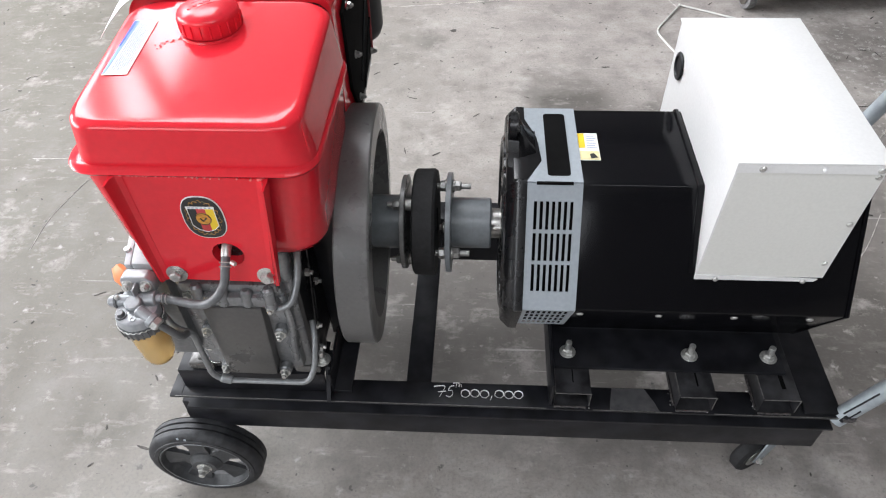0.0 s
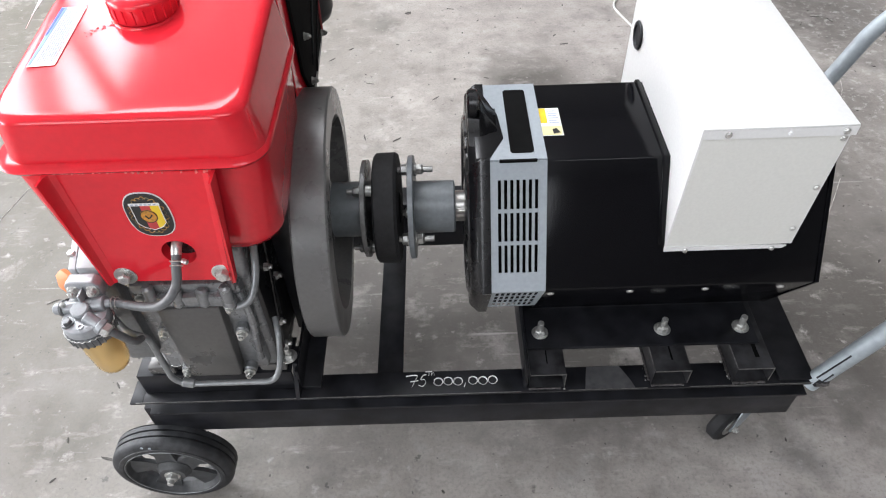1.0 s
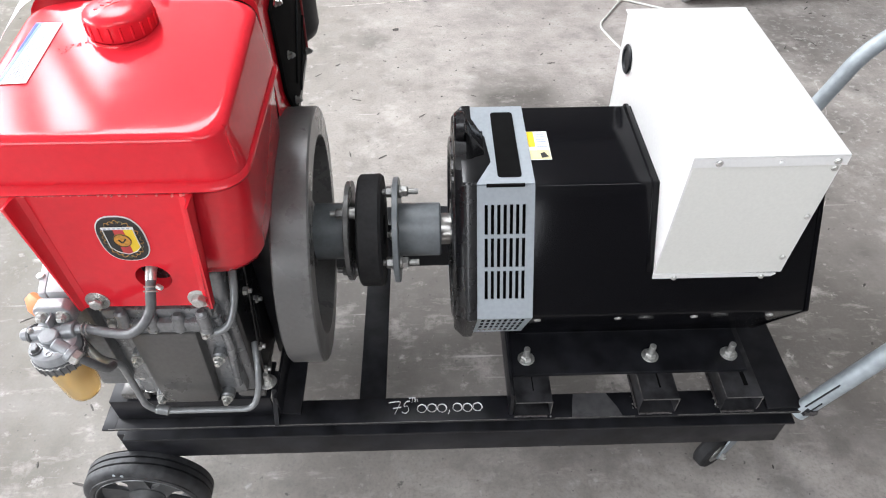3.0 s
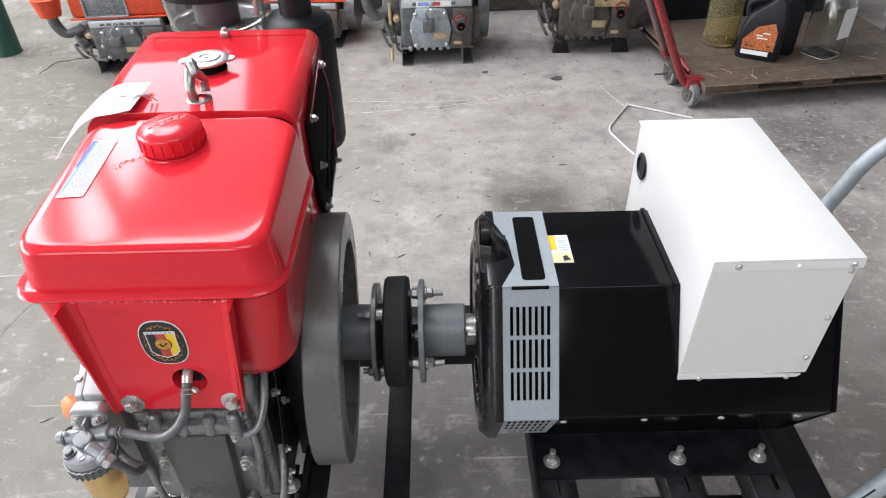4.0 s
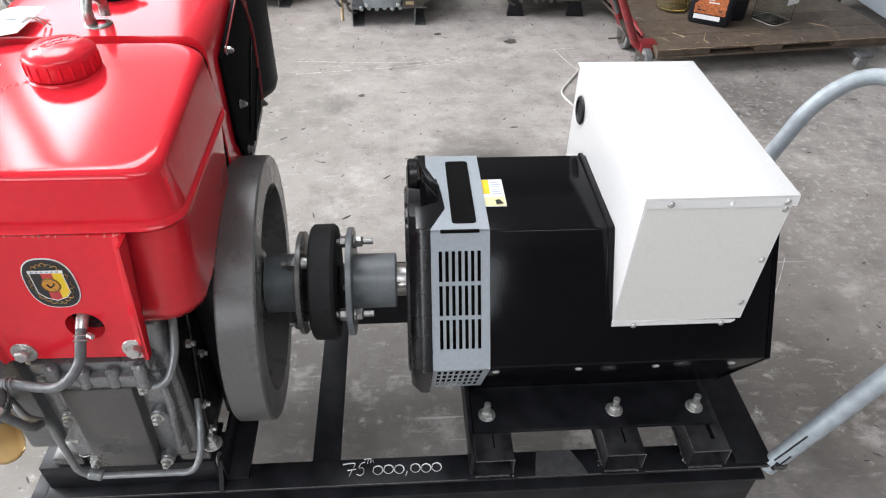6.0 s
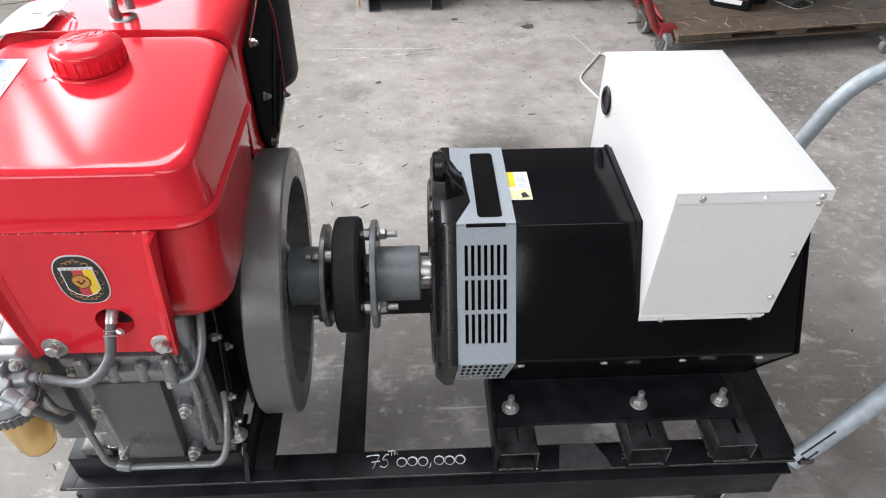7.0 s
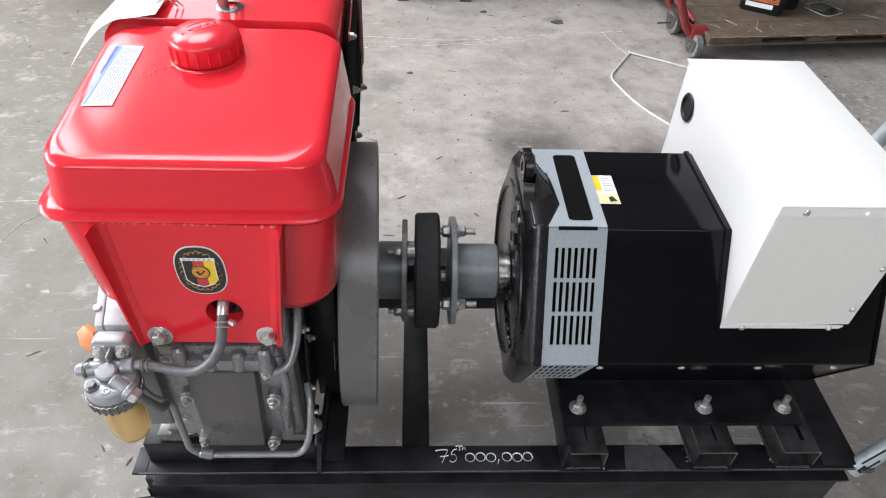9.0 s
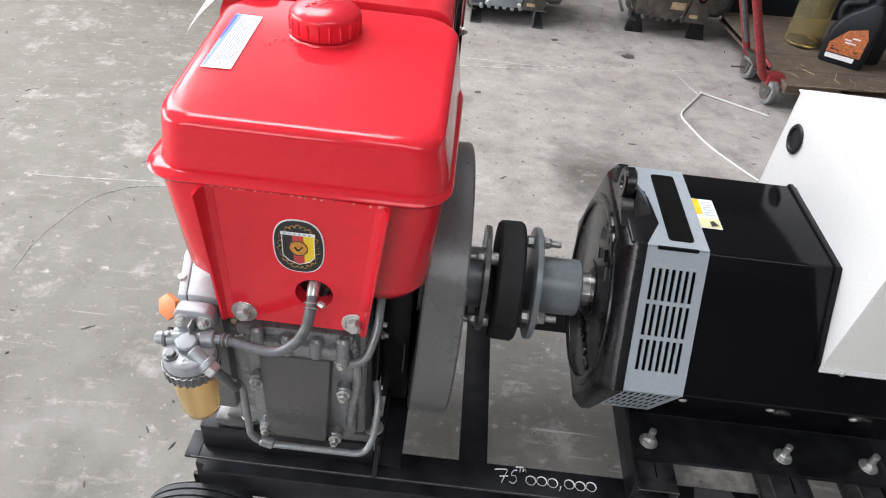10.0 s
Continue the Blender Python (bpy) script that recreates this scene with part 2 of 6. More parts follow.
        ln.new(tc.outputs["Object"], mp.inputs["Vector"])
        sc = nd.new("ShaderNodeTexNoise")
        sc.inputs["Scale"].default_value, sc.inputs["Detail"].default_value = 1.0, 3
        ln.new(mp.outputs["Vector"], sc.inputs["Vector"])
        c = blend(band(sc.outputs["Fac"], lo, lo + 0.05, 0.42), c, (0.53, 0.505, 0.48))
    c = blend(band(specks.outputs["Fac"], 0.67, 0.74, 0.4), c, (0.42, 0.40, 0.38))
    c = blend(band(specks.outputs["Fac"], 0.31, 0.27, 0.8), c, (0.075, 0.07, 0.065))
    c = blend(band(grit.outputs["Fac"], 0.48, 0.72, 0.42), c, (0.12, 0.115, 0.11))
    flakes = noise_tex(17, 6, 0.7)
    c = blend(band(flakes.outputs["Fac"], 0.60, 0.68, 0.40), c, (0.46, 0.435, 0.41))
    c = blend(band(flakes.outputs["Fac"], 0.40, 0.33, 0.5), c, (0.15, 0.14, 0.132))
    blotch = noise_tex(4.2, 10, 0.72)
    c = blend(band(blotch.outputs["Fac"], 0.54, 0.66, 0.45), c, (0.215, 0.198, 0.184))
    c = blend(band(blotch.outputs["Fac"], 0.45, 0.34, 0.40), c, (0.50, 0.465, 0.44))
    streak = nd.new("ShaderNodeMapping")
    streak.inputs["Scale"].default_value = (5, 16, 1)
    streak.inputs["Rotation"].default_value = (0, 0, radians(-8))
    ln.new(tc.outputs["Object"], streak.inputs["Vector"])
    wisps = nd.new("ShaderNodeTexNoise")
    wisps.inputs["Scale"].default_value, wisps.inputs["Detail"].default_value, wisps.inputs["Roughness"].default_value = 1.6, 9, 0.7
    ln.new(streak.outputs["Vector"], wisps.inputs["Vector"])
    c = blend(band(wisps.outputs["Fac"], 0.57, 0.68, 0.28), c, (0.52, 0.485, 0.455))
    c = blend(band(wisps.outputs["Fac"], 0.43, 0.33, 0.38), c, (0.20, 0.185, 0.172))
    crumbs = noise_tex(30, 8, 0.75)
    worn = nd.new("ShaderNodeVectorMath")
    worn.operation = "DISTANCE"
    ln.new(tc.outputs["Object"], worn.inputs[0])
    worn.inputs[1].default_value = (1.95, 2.2, 0)
    both = nd.new("ShaderNodeMath")
    both.operation = "MULTIPLY"
    ln.new(band(crumbs.outputs["Fac"], 0.55, 0.60, 0.75), both.inputs[0])
    ln.new(band(worn.outputs["Value"], 1.1, 0.4, 0.8), both.inputs[1])
    c = blend(both.outputs["Value"], c, (0.52, 0.50, 0.475))
    pits = noise_tex(60, 2, 0.5)
    c = blend(band(pits.outputs["Fac"], 0.30, 0.26, 0.8), c, (0.07, 0.066, 0.062))
    ln.new(c, b.inputs["Base Color"])
    ln.new(band(cloud.outputs["Fac"], 0.3, 0.7, 0.72), b.inputs["Roughness"])
    r = nd.new("ShaderNodeMapRange")
    r.inputs["From Min"].default_value, r.inputs["From Max"].default_value = 0.3, 0.7
    r.inputs["To Min"].default_value, r.inputs["To Max"].default_value = 0.5, 0.78
    ln.new(mid.outputs["Fac"], r.inputs["Value"])
    ln.new(r.outputs["Result"], b.inputs["Roughness"])
    bp = nd.new("ShaderNodeBump")
    bp.inputs["Strength"].default_value, bp.inputs["Distance"].default_value = 0.5, 0.004
    ln.new(flakes.outputs["Fac"], bp.inputs["Height"])
    ln.new(bp.outputs["Normal"], b.inputs["Normal"])
    return m


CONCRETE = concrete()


def clear(name, color, rough=0.08, trans=0.9, ior=1.3):
    m = bpy.data.materials.new(name)
    m.use_nodes = True
    b = m.node_tree.nodes["Principled BSDF"]
    b.inputs["Base Color"].default_value = (*color, 1)
    b.inputs["Roughness"].default_value, b.inputs["Transmission Weight"].default_value, b.inputs["IOR"].default_value = rough, trans, ior
    return m


AMBER = clear("amber_plastic_bowl", (0.88, 0.63, 0.28), 0.25, 0.6, 1.35)
CLEAR = clear("clear_plastic", (0.90, 0.93, 0.92), 0.05, 1.0, 1.38)
PALE_BLUE = material("pale_blue_grey_iron_paint", (0.30, 0.335, 0.36), 0.4, metal=0.2, grain=0.12, scale=40, bump=0.2, stain=0.6, stain_color=(0.10, 0.09, 0.08), stain_scale=10)
CLEAR_YELLOW = clear("yellowed_clear_plastic", (0.88, 0.80, 0.54), 0.05, 0.95, 1.28)
OLD_OIL = clear("thin_old_oil", (0.60, 0.48, 0.24), 0.10, 0.92, 1.4)
SMOKE = clear("smoked_clear_plastic", (0.75, 0.76, 0.76), 0.08, 0.97, 1.15)


# ---- mesh tools ----
ORIGIN = {}


def thing(name, base, label, category, group="", kind=""):
    ob = new(name)
    ob.empty_display_size = 0.05
    ob.location = base
    ORIGIN[ob.name] = Vector(base)
    return tagged(ob, label, category, group, kind)


def part(name, bm, mat, parent=None, label="", smooth=35):
    """Links a bmesh, modelled in the place's own metres, as one mesh object under a thing or a part."""
    base = ORIGIN[parent.name] if parent else Vector((0, 0, 0))
    bmesh.ops.remove_doubles(bm, verts=bm.verts, dist=1e-6)
    bmesh.ops.recalc_face_normals(bm, faces=bm.faces)
    bmesh.ops.translate(bm, vec=-base, verts=bm.verts)
    me = bpy.data.meshes.new(name)
    bm.to_mesh(me)
    bm.free()
    for m in mat if isinstance(mat, (list, tuple)) else (mat,):
        me.materials.append(m)
    if smooth:
        me.shade_smooth()
        me.set_sharp_from_angle(angle=radians(smooth))
    ob = new(name, me)
    ob.parent = parent
    ORIGIN[ob.name] = base
    if label:
        ob["label"] = label
    return ob


def solid(name, bm, mat, label, category, base=None, kind="", group="", smooth=35):
    """A thing that is one mesh, with its origin at its base."""
    if base is None:
        xs = [v.co for v in bm.verts]
        base = (sum(v.x for v in xs) / len(xs), sum(v.y for v in xs) / len(xs), min(v.z for v in xs))
    bmesh.ops.remove_doubles(bm, verts=bm.verts, dist=1e-6)
    bmesh.ops.recalc_face_normals(bm, faces=bm.faces)
    bmesh.ops.translate(bm, vec=-Vector(base), verts=bm.verts)
    me = bpy.data.meshes.new(name)
    bm.to_mesh(me)
    bm.free()
    for m in mat if isinstance(mat, (list, tuple)) else (mat,):
        me.materials.append(m)
    if smooth:
        me.shade_smooth()
        me.set_sharp_from_angle(angle=radians(smooth))
    ob = new(name, me)
    ob.location = base
    ORIGIN[ob.name] = Vector(base)
    return tagged(ob, label, category, group, kind)


def box(x0, x1, y0, y1, z0, z1, bev=0.0, seg=2, bm=None):
    own = bmesh.new()
    bmesh.ops.create_cube(own, size=1)
    for v in own.verts:
        v.co = Vector(((x0 + x1) / 2 + v.co.x * (x1 - x0), (y0 + y1) / 2 + v.co.y * (y1 - y0), (z0 + z1) / 2 + v.co.z * (z1 - z0)))
    if bev:
        bmesh.ops.bevel(own, geom=own.edges[:], offset=bev, segments=seg, profile=0.5, affect="EDGES")
    return join(bm, own)


def join(bm, own, idx=0):
    if bm is None:
        return own
    me = bpy.data.meshes.new("tmp")
    own.to_mesh(me)
    own.free()
    bm.from_mesh(me)
    bpy.data.meshes.remove(me)
    return bm


def frame_of(axis):
    a = Vector(axis).normalized()
    u = a.orthogonal().normalized()
    if abs(a.x) > 0.99:
        u = Vector((0, 1, 0))
    elif abs(a.z) > 0.99:
        u = Vector((1, 0, 0))
    elif abs(a.y) > 0.99:
        u = Vector((1, 0, 0))
    return a, u, a.cross(u)


def lathe(base, axis, profile, seg=32, closed=False, bm=None, twist=0.0):
    """Turns (distance along the axis, radius) round the axis."""
    own = bmesh.new()
    a, u, w = frame_of(axis)
    base = Vector(base)
    rings = []
    for d, r in profile:
        if r < 1e-6:
            rings.append([own.verts.new(base + a * d)])
        else:
            rings.append([own.verts.new(base + a * d + (u * math.cos(2 * math.pi * k / seg + twist) + w * math.sin(2 * math.pi * k / seg + twist)) * r) for k in range(seg)])
    pairs = list(zip(rings, rings[1:])) + ([(rings[-1], rings[0])] if closed else [])
    for p, q in pairs:
        for k in range(seg):
            j = (k + 1) % seg
            if len(p) == 1 and len(q) == 1:
                continue
            if len(p) == 1:
                own.faces.new((p[0], q[k], q[j]))
            elif len(q) == 1:
                own.faces.new((p[k], p[j], q[0]))
            else:
                own.faces.new((p[k], p[j], q[j], q[k]))
    return join(bm, own)


def cyl(p, q, r, seg=20, bev=0.0, bm=None):
    p, q = Vector(p), Vector(q)
    d = (q - p).length
    bev = min(bev or 0.0005, r * 0.4, d * 0.4)
    return lathe(p, q - p, [(0, 0), (0, r - bev), (bev, r), (d - bev, r), (d, r - bev), (d, 0)], seg, bm=bm)


def prism(poly, axis, a0, a1, bev=0.0, bm=None):
    """A polygon given in the other two axes (in x, y, z order), drawn out along one axis."""
    own = bmesh.new()

    def at(p, a):
        return Vector((a, *p)) if axis == "x" else Vector((p[0], a, p[1])) if axis == "y" else Vector((*p, a))
    lo, hi = [own.verts.new(at(p, a0)) for p in poly], [own.verts.new(at(p, a1)) for p in poly]
    own.faces.new(lo)
    own.faces.new(hi[::-1])
    for k in range(len(poly)):
        j = (k + 1) % len(poly)
        own.faces.new((lo[k], lo[j], hi[j], hi[k]))
    if bev:
        bmesh.ops.recalc_face_normals(own, faces=own.faces)
        bmesh.ops.bevel(own, geom=own.edges[:], offset=bev, segments=2, profile=0.5, affect="EDGES")
    return join(bm, own)


def smooth_path(points, n=6):
    """Points along a smooth line through those given."""
    pts = [Vector(p) for p in points]
    out = []
    for i in range(len(pts) - 1):
        p0, p1, p2, p3 = pts[max(i - 1, 0)], pts[i], pts[i + 1], pts[min(i + 2, len(pts) - 1)]
        for k in range(n):
            t = k / n
            out.append(0.5 * (2 * p1 + (p2 - p0) * t + (2 * p0 - 5 * p1 + 4 * p2 - p3) * t * t + (3 * p1 - p0 - 3 * p2 + p3) * t ** 3))
    out.append(pts[-1])
    return out


def bent(points, r, n=5):
    """A line with rounded corners of radius r."""
    pts = [Vector(p) for p in points]
    out = [pts[0]]
    for a, b, c in zip(pts, pts[1:], pts[2:]):
        d1, d2 = (a - b), (c - b)
        rr = min(r, d1.length * 0.49, d2.length * 0.49)
        s, e = b + d1.normalized() * rr, b + d2.normalized() * rr
        for k in range(n + 1):
            t = k / n
            out.append(s * (1 - t) ** 2 + b * 2 * t * (1 - t) + e * t * t)
    out.append(pts[-1])
    return out


def tube(path, r, seg=12, bm=None, flat=None):
    """A round (or, with flat, elliptic) rod along a path, closed at both ends."""
    own = bmesh.new()
    path = [Vector(p) for p in path]
    up = None
    rings = []
    for i, p in enumerate(path):
        d = (path[min(i + 1, len(path) - 1)] - path[max(i - 1, 0)]).normalized()
        up = d.orthogonal().normalized() if up is None else (up - d * up.dot(d)).normalized()
        w = d.cross(up)
        rings.append([own.verts.new(p + up * math.cos(2 * math.pi * k / seg) * r + w * math.sin(2 * math.pi * k / seg) * (flat or r)) for k in range(seg)])
    for a, b in zip(rings, rings[1:]):
        for k in range(seg):
            j = (k + 1) % seg
            own.faces.new((a[k], a[j], b[j], b[k]))
    own.faces.new(rings[0][::-1])
    own.faces.new(rings[-1])
    return join(bm, own)


def rounded(x0, x1, y0, y1, r, n=5):
    """Corners of a rectangle with rounded corners, in turn."""
    out = []
    for cx, cy, a0 in ((x1 - r, y1 - r, 0), (x0 + r, y1 - r, 90), (x0 + r, y0 + r, 180), (x1 - r, y0 + r, 270)):
        for k in range(n + 1):
            a = radians(a0 + 90 * k / n)
            out.append((cx + r * math.cos(a), cy + r * math.sin(a)))
    return out


def loft(sections, cap=True, bm=None):
    """Skins equal rings of places."""
    own = bmesh.new()
    rings = [[own.verts.new(p) for p in s] for s in sections]
    for a, b in zip(rings, rings[1:]):
        for k in range(len(a)):
            j = (k + 1) % len(a)
            own.faces.new((a[k], a[j], b[j], b[k]))
    if cap:
        own.faces.new(rings[0][::-1])
        own.faces.new(rings[-1])
    return join(bm, own)


def hexbolt(p, axis, r=0.007, h=0.006, stud=0.0, washer=0.0, bm=None):
    """A hexagon head or nut with washer and stud end."""
    a = Vector(axis).normalized()
    p = Vector(p)
    own = bmesh.new()
    z = 0.0
    if washer:
        cyl(p, p + a * 0.0022, washer, 20, bm=own)
        z = 0.0022
    lathe(p + a * z, a, [(0, 0), (0, r), (h * 0.8, r), (h, r * 0.8), (h, 0)], 6, bm=own, twist=0.3)
    if stud:
        cyl(p + a * (z + h), p + a * (z + h + stud), r * 0.55, 12, bm=own)
    return join(bm, own)


def screw(p, axis, r=0.0045, bm=None):
    return lathe(p, axis, [(0, r), (0.001, r), (0.0028, r * 0.7), (0.0034, 0)], 12, bm=bm)


# ---- the workshop ----
def sheet(x0, x1, y0, y1, z):
    bm = bmesh.new()
    bm.faces.new([bm.verts.new(p) for p in ((x0, y0, z), (x1, y0, z), (x1, y1, z), (x0, y1, z))])
    return bm


floor = solid("floor", sheet(-40, 40, -40, 60, 0.0), CONCRETE, "worn grey concrete workshop floor with oil stains and painted shade round the trolley", "floor", (0, 0, 0), "structure")
bm = box(-11, 6, 5.6, 5.8, 0, 2.34)
box(-11, -6.2, 5.6, 5.8, 2.34, 4.5, bm=bm)
box(-1.5, 6, 5.6, 5.8, 2.34, 4.5, bm=bm)
solid("wall_north", bm, WALL, "grimy grey plastered back wall with a high window opening", "wall", kind="structure")
solid("wall_east", box(6, 6.2, -6, 5.8, 0, 4.5), WALL, "grimy grey plastered side wall", "wall", kind="structure")
# Unseen wall; its high opening is shaped for the rear fill lamp.
bm = box(-1.3, 6, -6.2, -6, 0, 4.5)
box(-11, -5.8, -6.2, -6, 0, 4.5, bm=bm)
box(-5.8, -1.3, -6.2, -6, 0, 1.85, bm=bm)
box(-5.8, -1.3, -6.2, -6, 4.4, 4.5, bm=bm)
solid("wall_south", bm, WALL, "unseen grey rear wall with a high opening for the added fill lamp", "wall", kind="structure")
# Added out of view to cut the low light from the open side.
solid("west_light_stop", box(-11.2, -11.0, -6, 5.6, 0, 0.9), WALL, "unseen low wall added to stop low light from the open side", "wall", kind="structure")
# roof with an open light strip crossed by a rafter, and two strips added for fill lamps
bm = box(-11.2, -6.05, -6.2, 5.8, 4.5, 4.6)
box(-2.65, -2.4, -6.2, 5.8, 4.5, 4.6, bm=bm)
box(-6.05, -2.65, -6.2, 2.5, 4.5, 4.6, bm=bm)
box(-6.05, -2.65, 5.5, 5.8, 4.5, 4.6, bm=bm)
box(-2.4, -0.5, -6.2, 1.4, 4.5, 4.6, bm=bm)
box(-2.4, -0.5, 3.6, 5.8, 4.5, 4.6, bm=bm)
box(-0.5, 6.2, -1.55, 5.8, 4.5, 4.6, bm=bm)
box(-0.5, 6.2, -6.2, -3.25, 4.5, 4.6, bm=bm)
box(2.55, 6.2, -3.25, -1.55, 4.5, 4.6, bm=bm)
solid("ceiling", bm, ROOF, "zinc sheet roof with an open light strip and two added for fill lamps", "ceiling", kind="structure")
solid("rafter", prism([(-2.66, 3.2), (-2.90, 3.2), (-3.97, 5.5), (-3.72, 5.5)], "z", 4.26, 4.42), ROOF, "zinc roof rafter across the light strip", "rafter", kind="structure")
solid("floor_crack", tube(smooth_path([(-2.216, 3.53, 0), (-2.20, 3.60, 0), (-2.19, 3.69, 0), (-2.13, 3.71, 0), (-2.08, 3.74, 0), (-2.00, 3.75, 0)], 3), 0.0045, 6, flat=0.0012), RUST, "dark crack across the concrete", "crack", kind="structure")
for line in (((-0.42, 3.075), (0.15, 3.05), (0.62, 3.14)), ((-0.40, 2.93), (0.10, 3.00), (0.45, 3.10)), ((0.50, 3.12), (0.80, 3.17), (1.02, 3.20)), ((0.18, 3.00), (0.40, 3.04), (0.60, 3.11)), ((0.90, 3.19), (0.94, 3.04), (0.975, 2.94)), ((-1.38, 1.257), (-1.385, 1.385), (-1.368, 1.486), (-1.328, 1.625), (-1.233, 1.71), (-1.12, 1.74)), ((-1.60, 1.722), (-1.49, 1.726), (-1.306, 1.743), (-1.157, 1.76)), ((1.30, 1.75), (1.55, 1.95), (1.62, 2.20)), ((1.05, 1.20), (1.22, 1.30), (1.36, 1.50))):
    part("scratch", tube(smooth_path([(x, y, 0.0006) for x, y in line], 5), 0.0016, 6, flat=0.0011), SCRATCH, floor)


# ---- the generating set on its trolley ----
AY, AZ = 0.775, 0.620          # the shaft's axis, along x

cart = thing("trolley", (0.1, 0.8, 0.0), "black welded steel channel trolley frame on wheels", "trolley")


def channel(x0, x1, y_open, y_web, z0, z1, t=0.006):
    """A channel along x, open towards y_open."""
    s = 1 if y_web > y_open else -1
    poly = [(y_open, z0), (y_web, z0), (y_web, z1), (y_open, z1), (y_open, z1 - t), (y_web - s * t, z1 - t), (y_web - s * t, z0 + t), (y_open, z0 + t)]
    return prism(poly, "x", x0, x1, 0.0012)


part("rail", channel(-0.526, 0.757, 0.524, 0.576, 0.318, 0.365), BLACK, cart)
part("rail_tongue", box(-0.550, -0.5262, 0.524, 0.576, 0.3592, 0.3648, 0.001), BLACK, cart)
part("rail", channel(-0.541, 0.757, 1.118, 1.054, 0.318, 0.365), BLACK, cart)
part("lower_beam", box(-0.545, 0.757, 0.540, 0.592, 0.224, 0.3175, 0.003), BLACK, cart)
part("lower_beam", box(-0.535, 0.74, 1.052, 1.104, 0.218, 0.3175, 0.003), BLACK, cart)
part("crossbar", box(-0.082, -0.030, 0.588, 1.054, 0.322, 0.3285, 0.001), BLACK, cart)
part("crossbar", prism([(-0.225, 0.365), (-0.184, 0.365), (-0.184, 0.371), (-0.219, 0.371), (-0.219, 0.425), (-0.225, 0.425)], "y", 0.545, 1.1, 0.001), BLACK, cart)
part("crossbar", prism([(0.205, 0.3655), (0.212, 0.3655), (0.212, 0.432), (0.205, 0.432)], "y", 0.532, 1.1, 0.001), BLACK, cart)
part("crossbar", box(0.690, 0.757, 0.530, 1.1, 0.3655, 0.372, 0.001), BLACK, cart)
part("crossbar", box(-0.541, -0.49, 0.588, 1.054, 0.322, 0.3285, 0.001), BLACK, cart)

# bare patch ground on the rail
part("ground_patch", prism([(0.322, 0.5255), (0.417, 0.5255), (0.410, 0.545), (0.394, 0.575), (0.331, 0.574), (0.326, 0.55)], "z", 0.3652, 0.3655), BRUSHED, cart, "bare brushed patch on the rail")

# Pale lines that paint the glint along the rail and beam edges.
for x0, x1, y, z in ((-0.538, 0.20, 0.5245, 0.3648), (0.29, 0.44, 0.5245, 0.3648), (-0.53, 0.735, 0.5405, 0.3172), (0.52, 0.755, 0.5245, 0.3648)):
    part("worn_glint_edge", tube([(x0 + (x1 - x0) * k / 12, y, z + 0.0003 * math.sin(k * 2.3)) for k in range(13)], 0.0009, 5), WELD_BARE, cart)
# bearer under the engine
part("engine_bearer", prism([(0.545, 0.3655), (0.551, 0.3655), (0.551, 0.419), (0.625, 0.419), (0.625, 0.425), (0.545, 0.425)], "x", -0.522, -0.232, 0.0012), BLACK, cart)
part("engine_bearer", prism([(1.10, 0.3655), (1.094, 0.3655), (1.094, 0.419), (1.02, 0.419), (1.02, 0.425), (1.10, 0.425)], "x", -0.522, -0.232, 0.0012), BLACK, cart)
part("gusset", prism([(0.522, 0.3655), (0.600, 0.3655), (0.600, 0.43), (0.560, 0.43)], "x", -0.230, -0.222), BLACK, cart)

STAND_Y = 0.531
# box-section stands under the alternator, slotted on top, open towards the front
for k, x in enumerate((0.214, 0.447, 0.601)):
    w = 0.068
    bm = prism([(x, 0.3655), (x + w, 0.3655), (x + w, 0.410), (x, 0.410)], "y", STAND_Y, 0.70)
    bmesh.ops.recalc_face_normals(bm, faces=bm.faces)
    face = min(bm.faces, key=lambda f: f.calc_center_median().y)
    got = bmesh.ops.inset_individual(bm, faces=[face], thickness=0.005)
    bmesh.ops.translate(bm, vec=(0, 0.09, 0), verts=face.verts)
    stand = part("stand", bm, SCUFFED, cart, "scuffed black box-section stand", smooth=0)
    sx, sw = ((0.034, 0.0022), (0.036, 0.0034), (0.040, 0.0080))[k]
    part("slot", box(x + sx, x + sx + sw, 0.556, 0.60, 0.4096, 0.4104), DARK, stand)
    part("worn_glint_edge", tube(smooth_path([(x + 0.001 + w * 0.1995 * i, STAND_Y - 0.0002, 0.4096 + 0.0004 * (i % 2)) for i in range(6)], 3), 0.0010, 5), WELD_BARE, stand)
    part("worn_glint_edge", tube([(x + 0.0005, 0.533, 0.4098), (x + 0.0005, 0.585, 0.4100)], 0.0010, 5), WELD_BARE, stand)
    part("worn_glint_edge", tube([(x + w, STAND_Y - 0.0003, 0.369), (x + w, STAND_Y - 0.0003, 0.409)], 0.0008, 5), WELD_BARE, stand)
    part("weld", tube(smooth_path([(x + w * 0.15 * i, STAND_Y - 0.003, 0.3672 + 0.0015 * (i % 2)) for i in range(7)]), 0.0024, 6), WELD, stand)
    part("weld", tube(smooth_path([(x - 0.001, 0.54 + 0.05 * i, 0.3665 + 0.001 * (i % 2)) for i in range(4)]), 0.0035, 6), WELD, stand)
    lumps = random.Random(21 + k)
    for i in range(9):
        q = (x - 0.002 - 0.006 * lumps.random(), 0.534 + 0.045 * lumps.random(), 0.3658) if i < 6 else (x + w * lumps.random(), STAND_Y - 0.004, 0.3668)
        part("weld_spatter", lathe(q, (0, 0, 1), [(0, 0.0010 + 0.0014 * lumps.random()), (0.0012, 0.0008), (0.0015, 0)], 6), WELD_BARE if i % 3 else STEEL, stand)

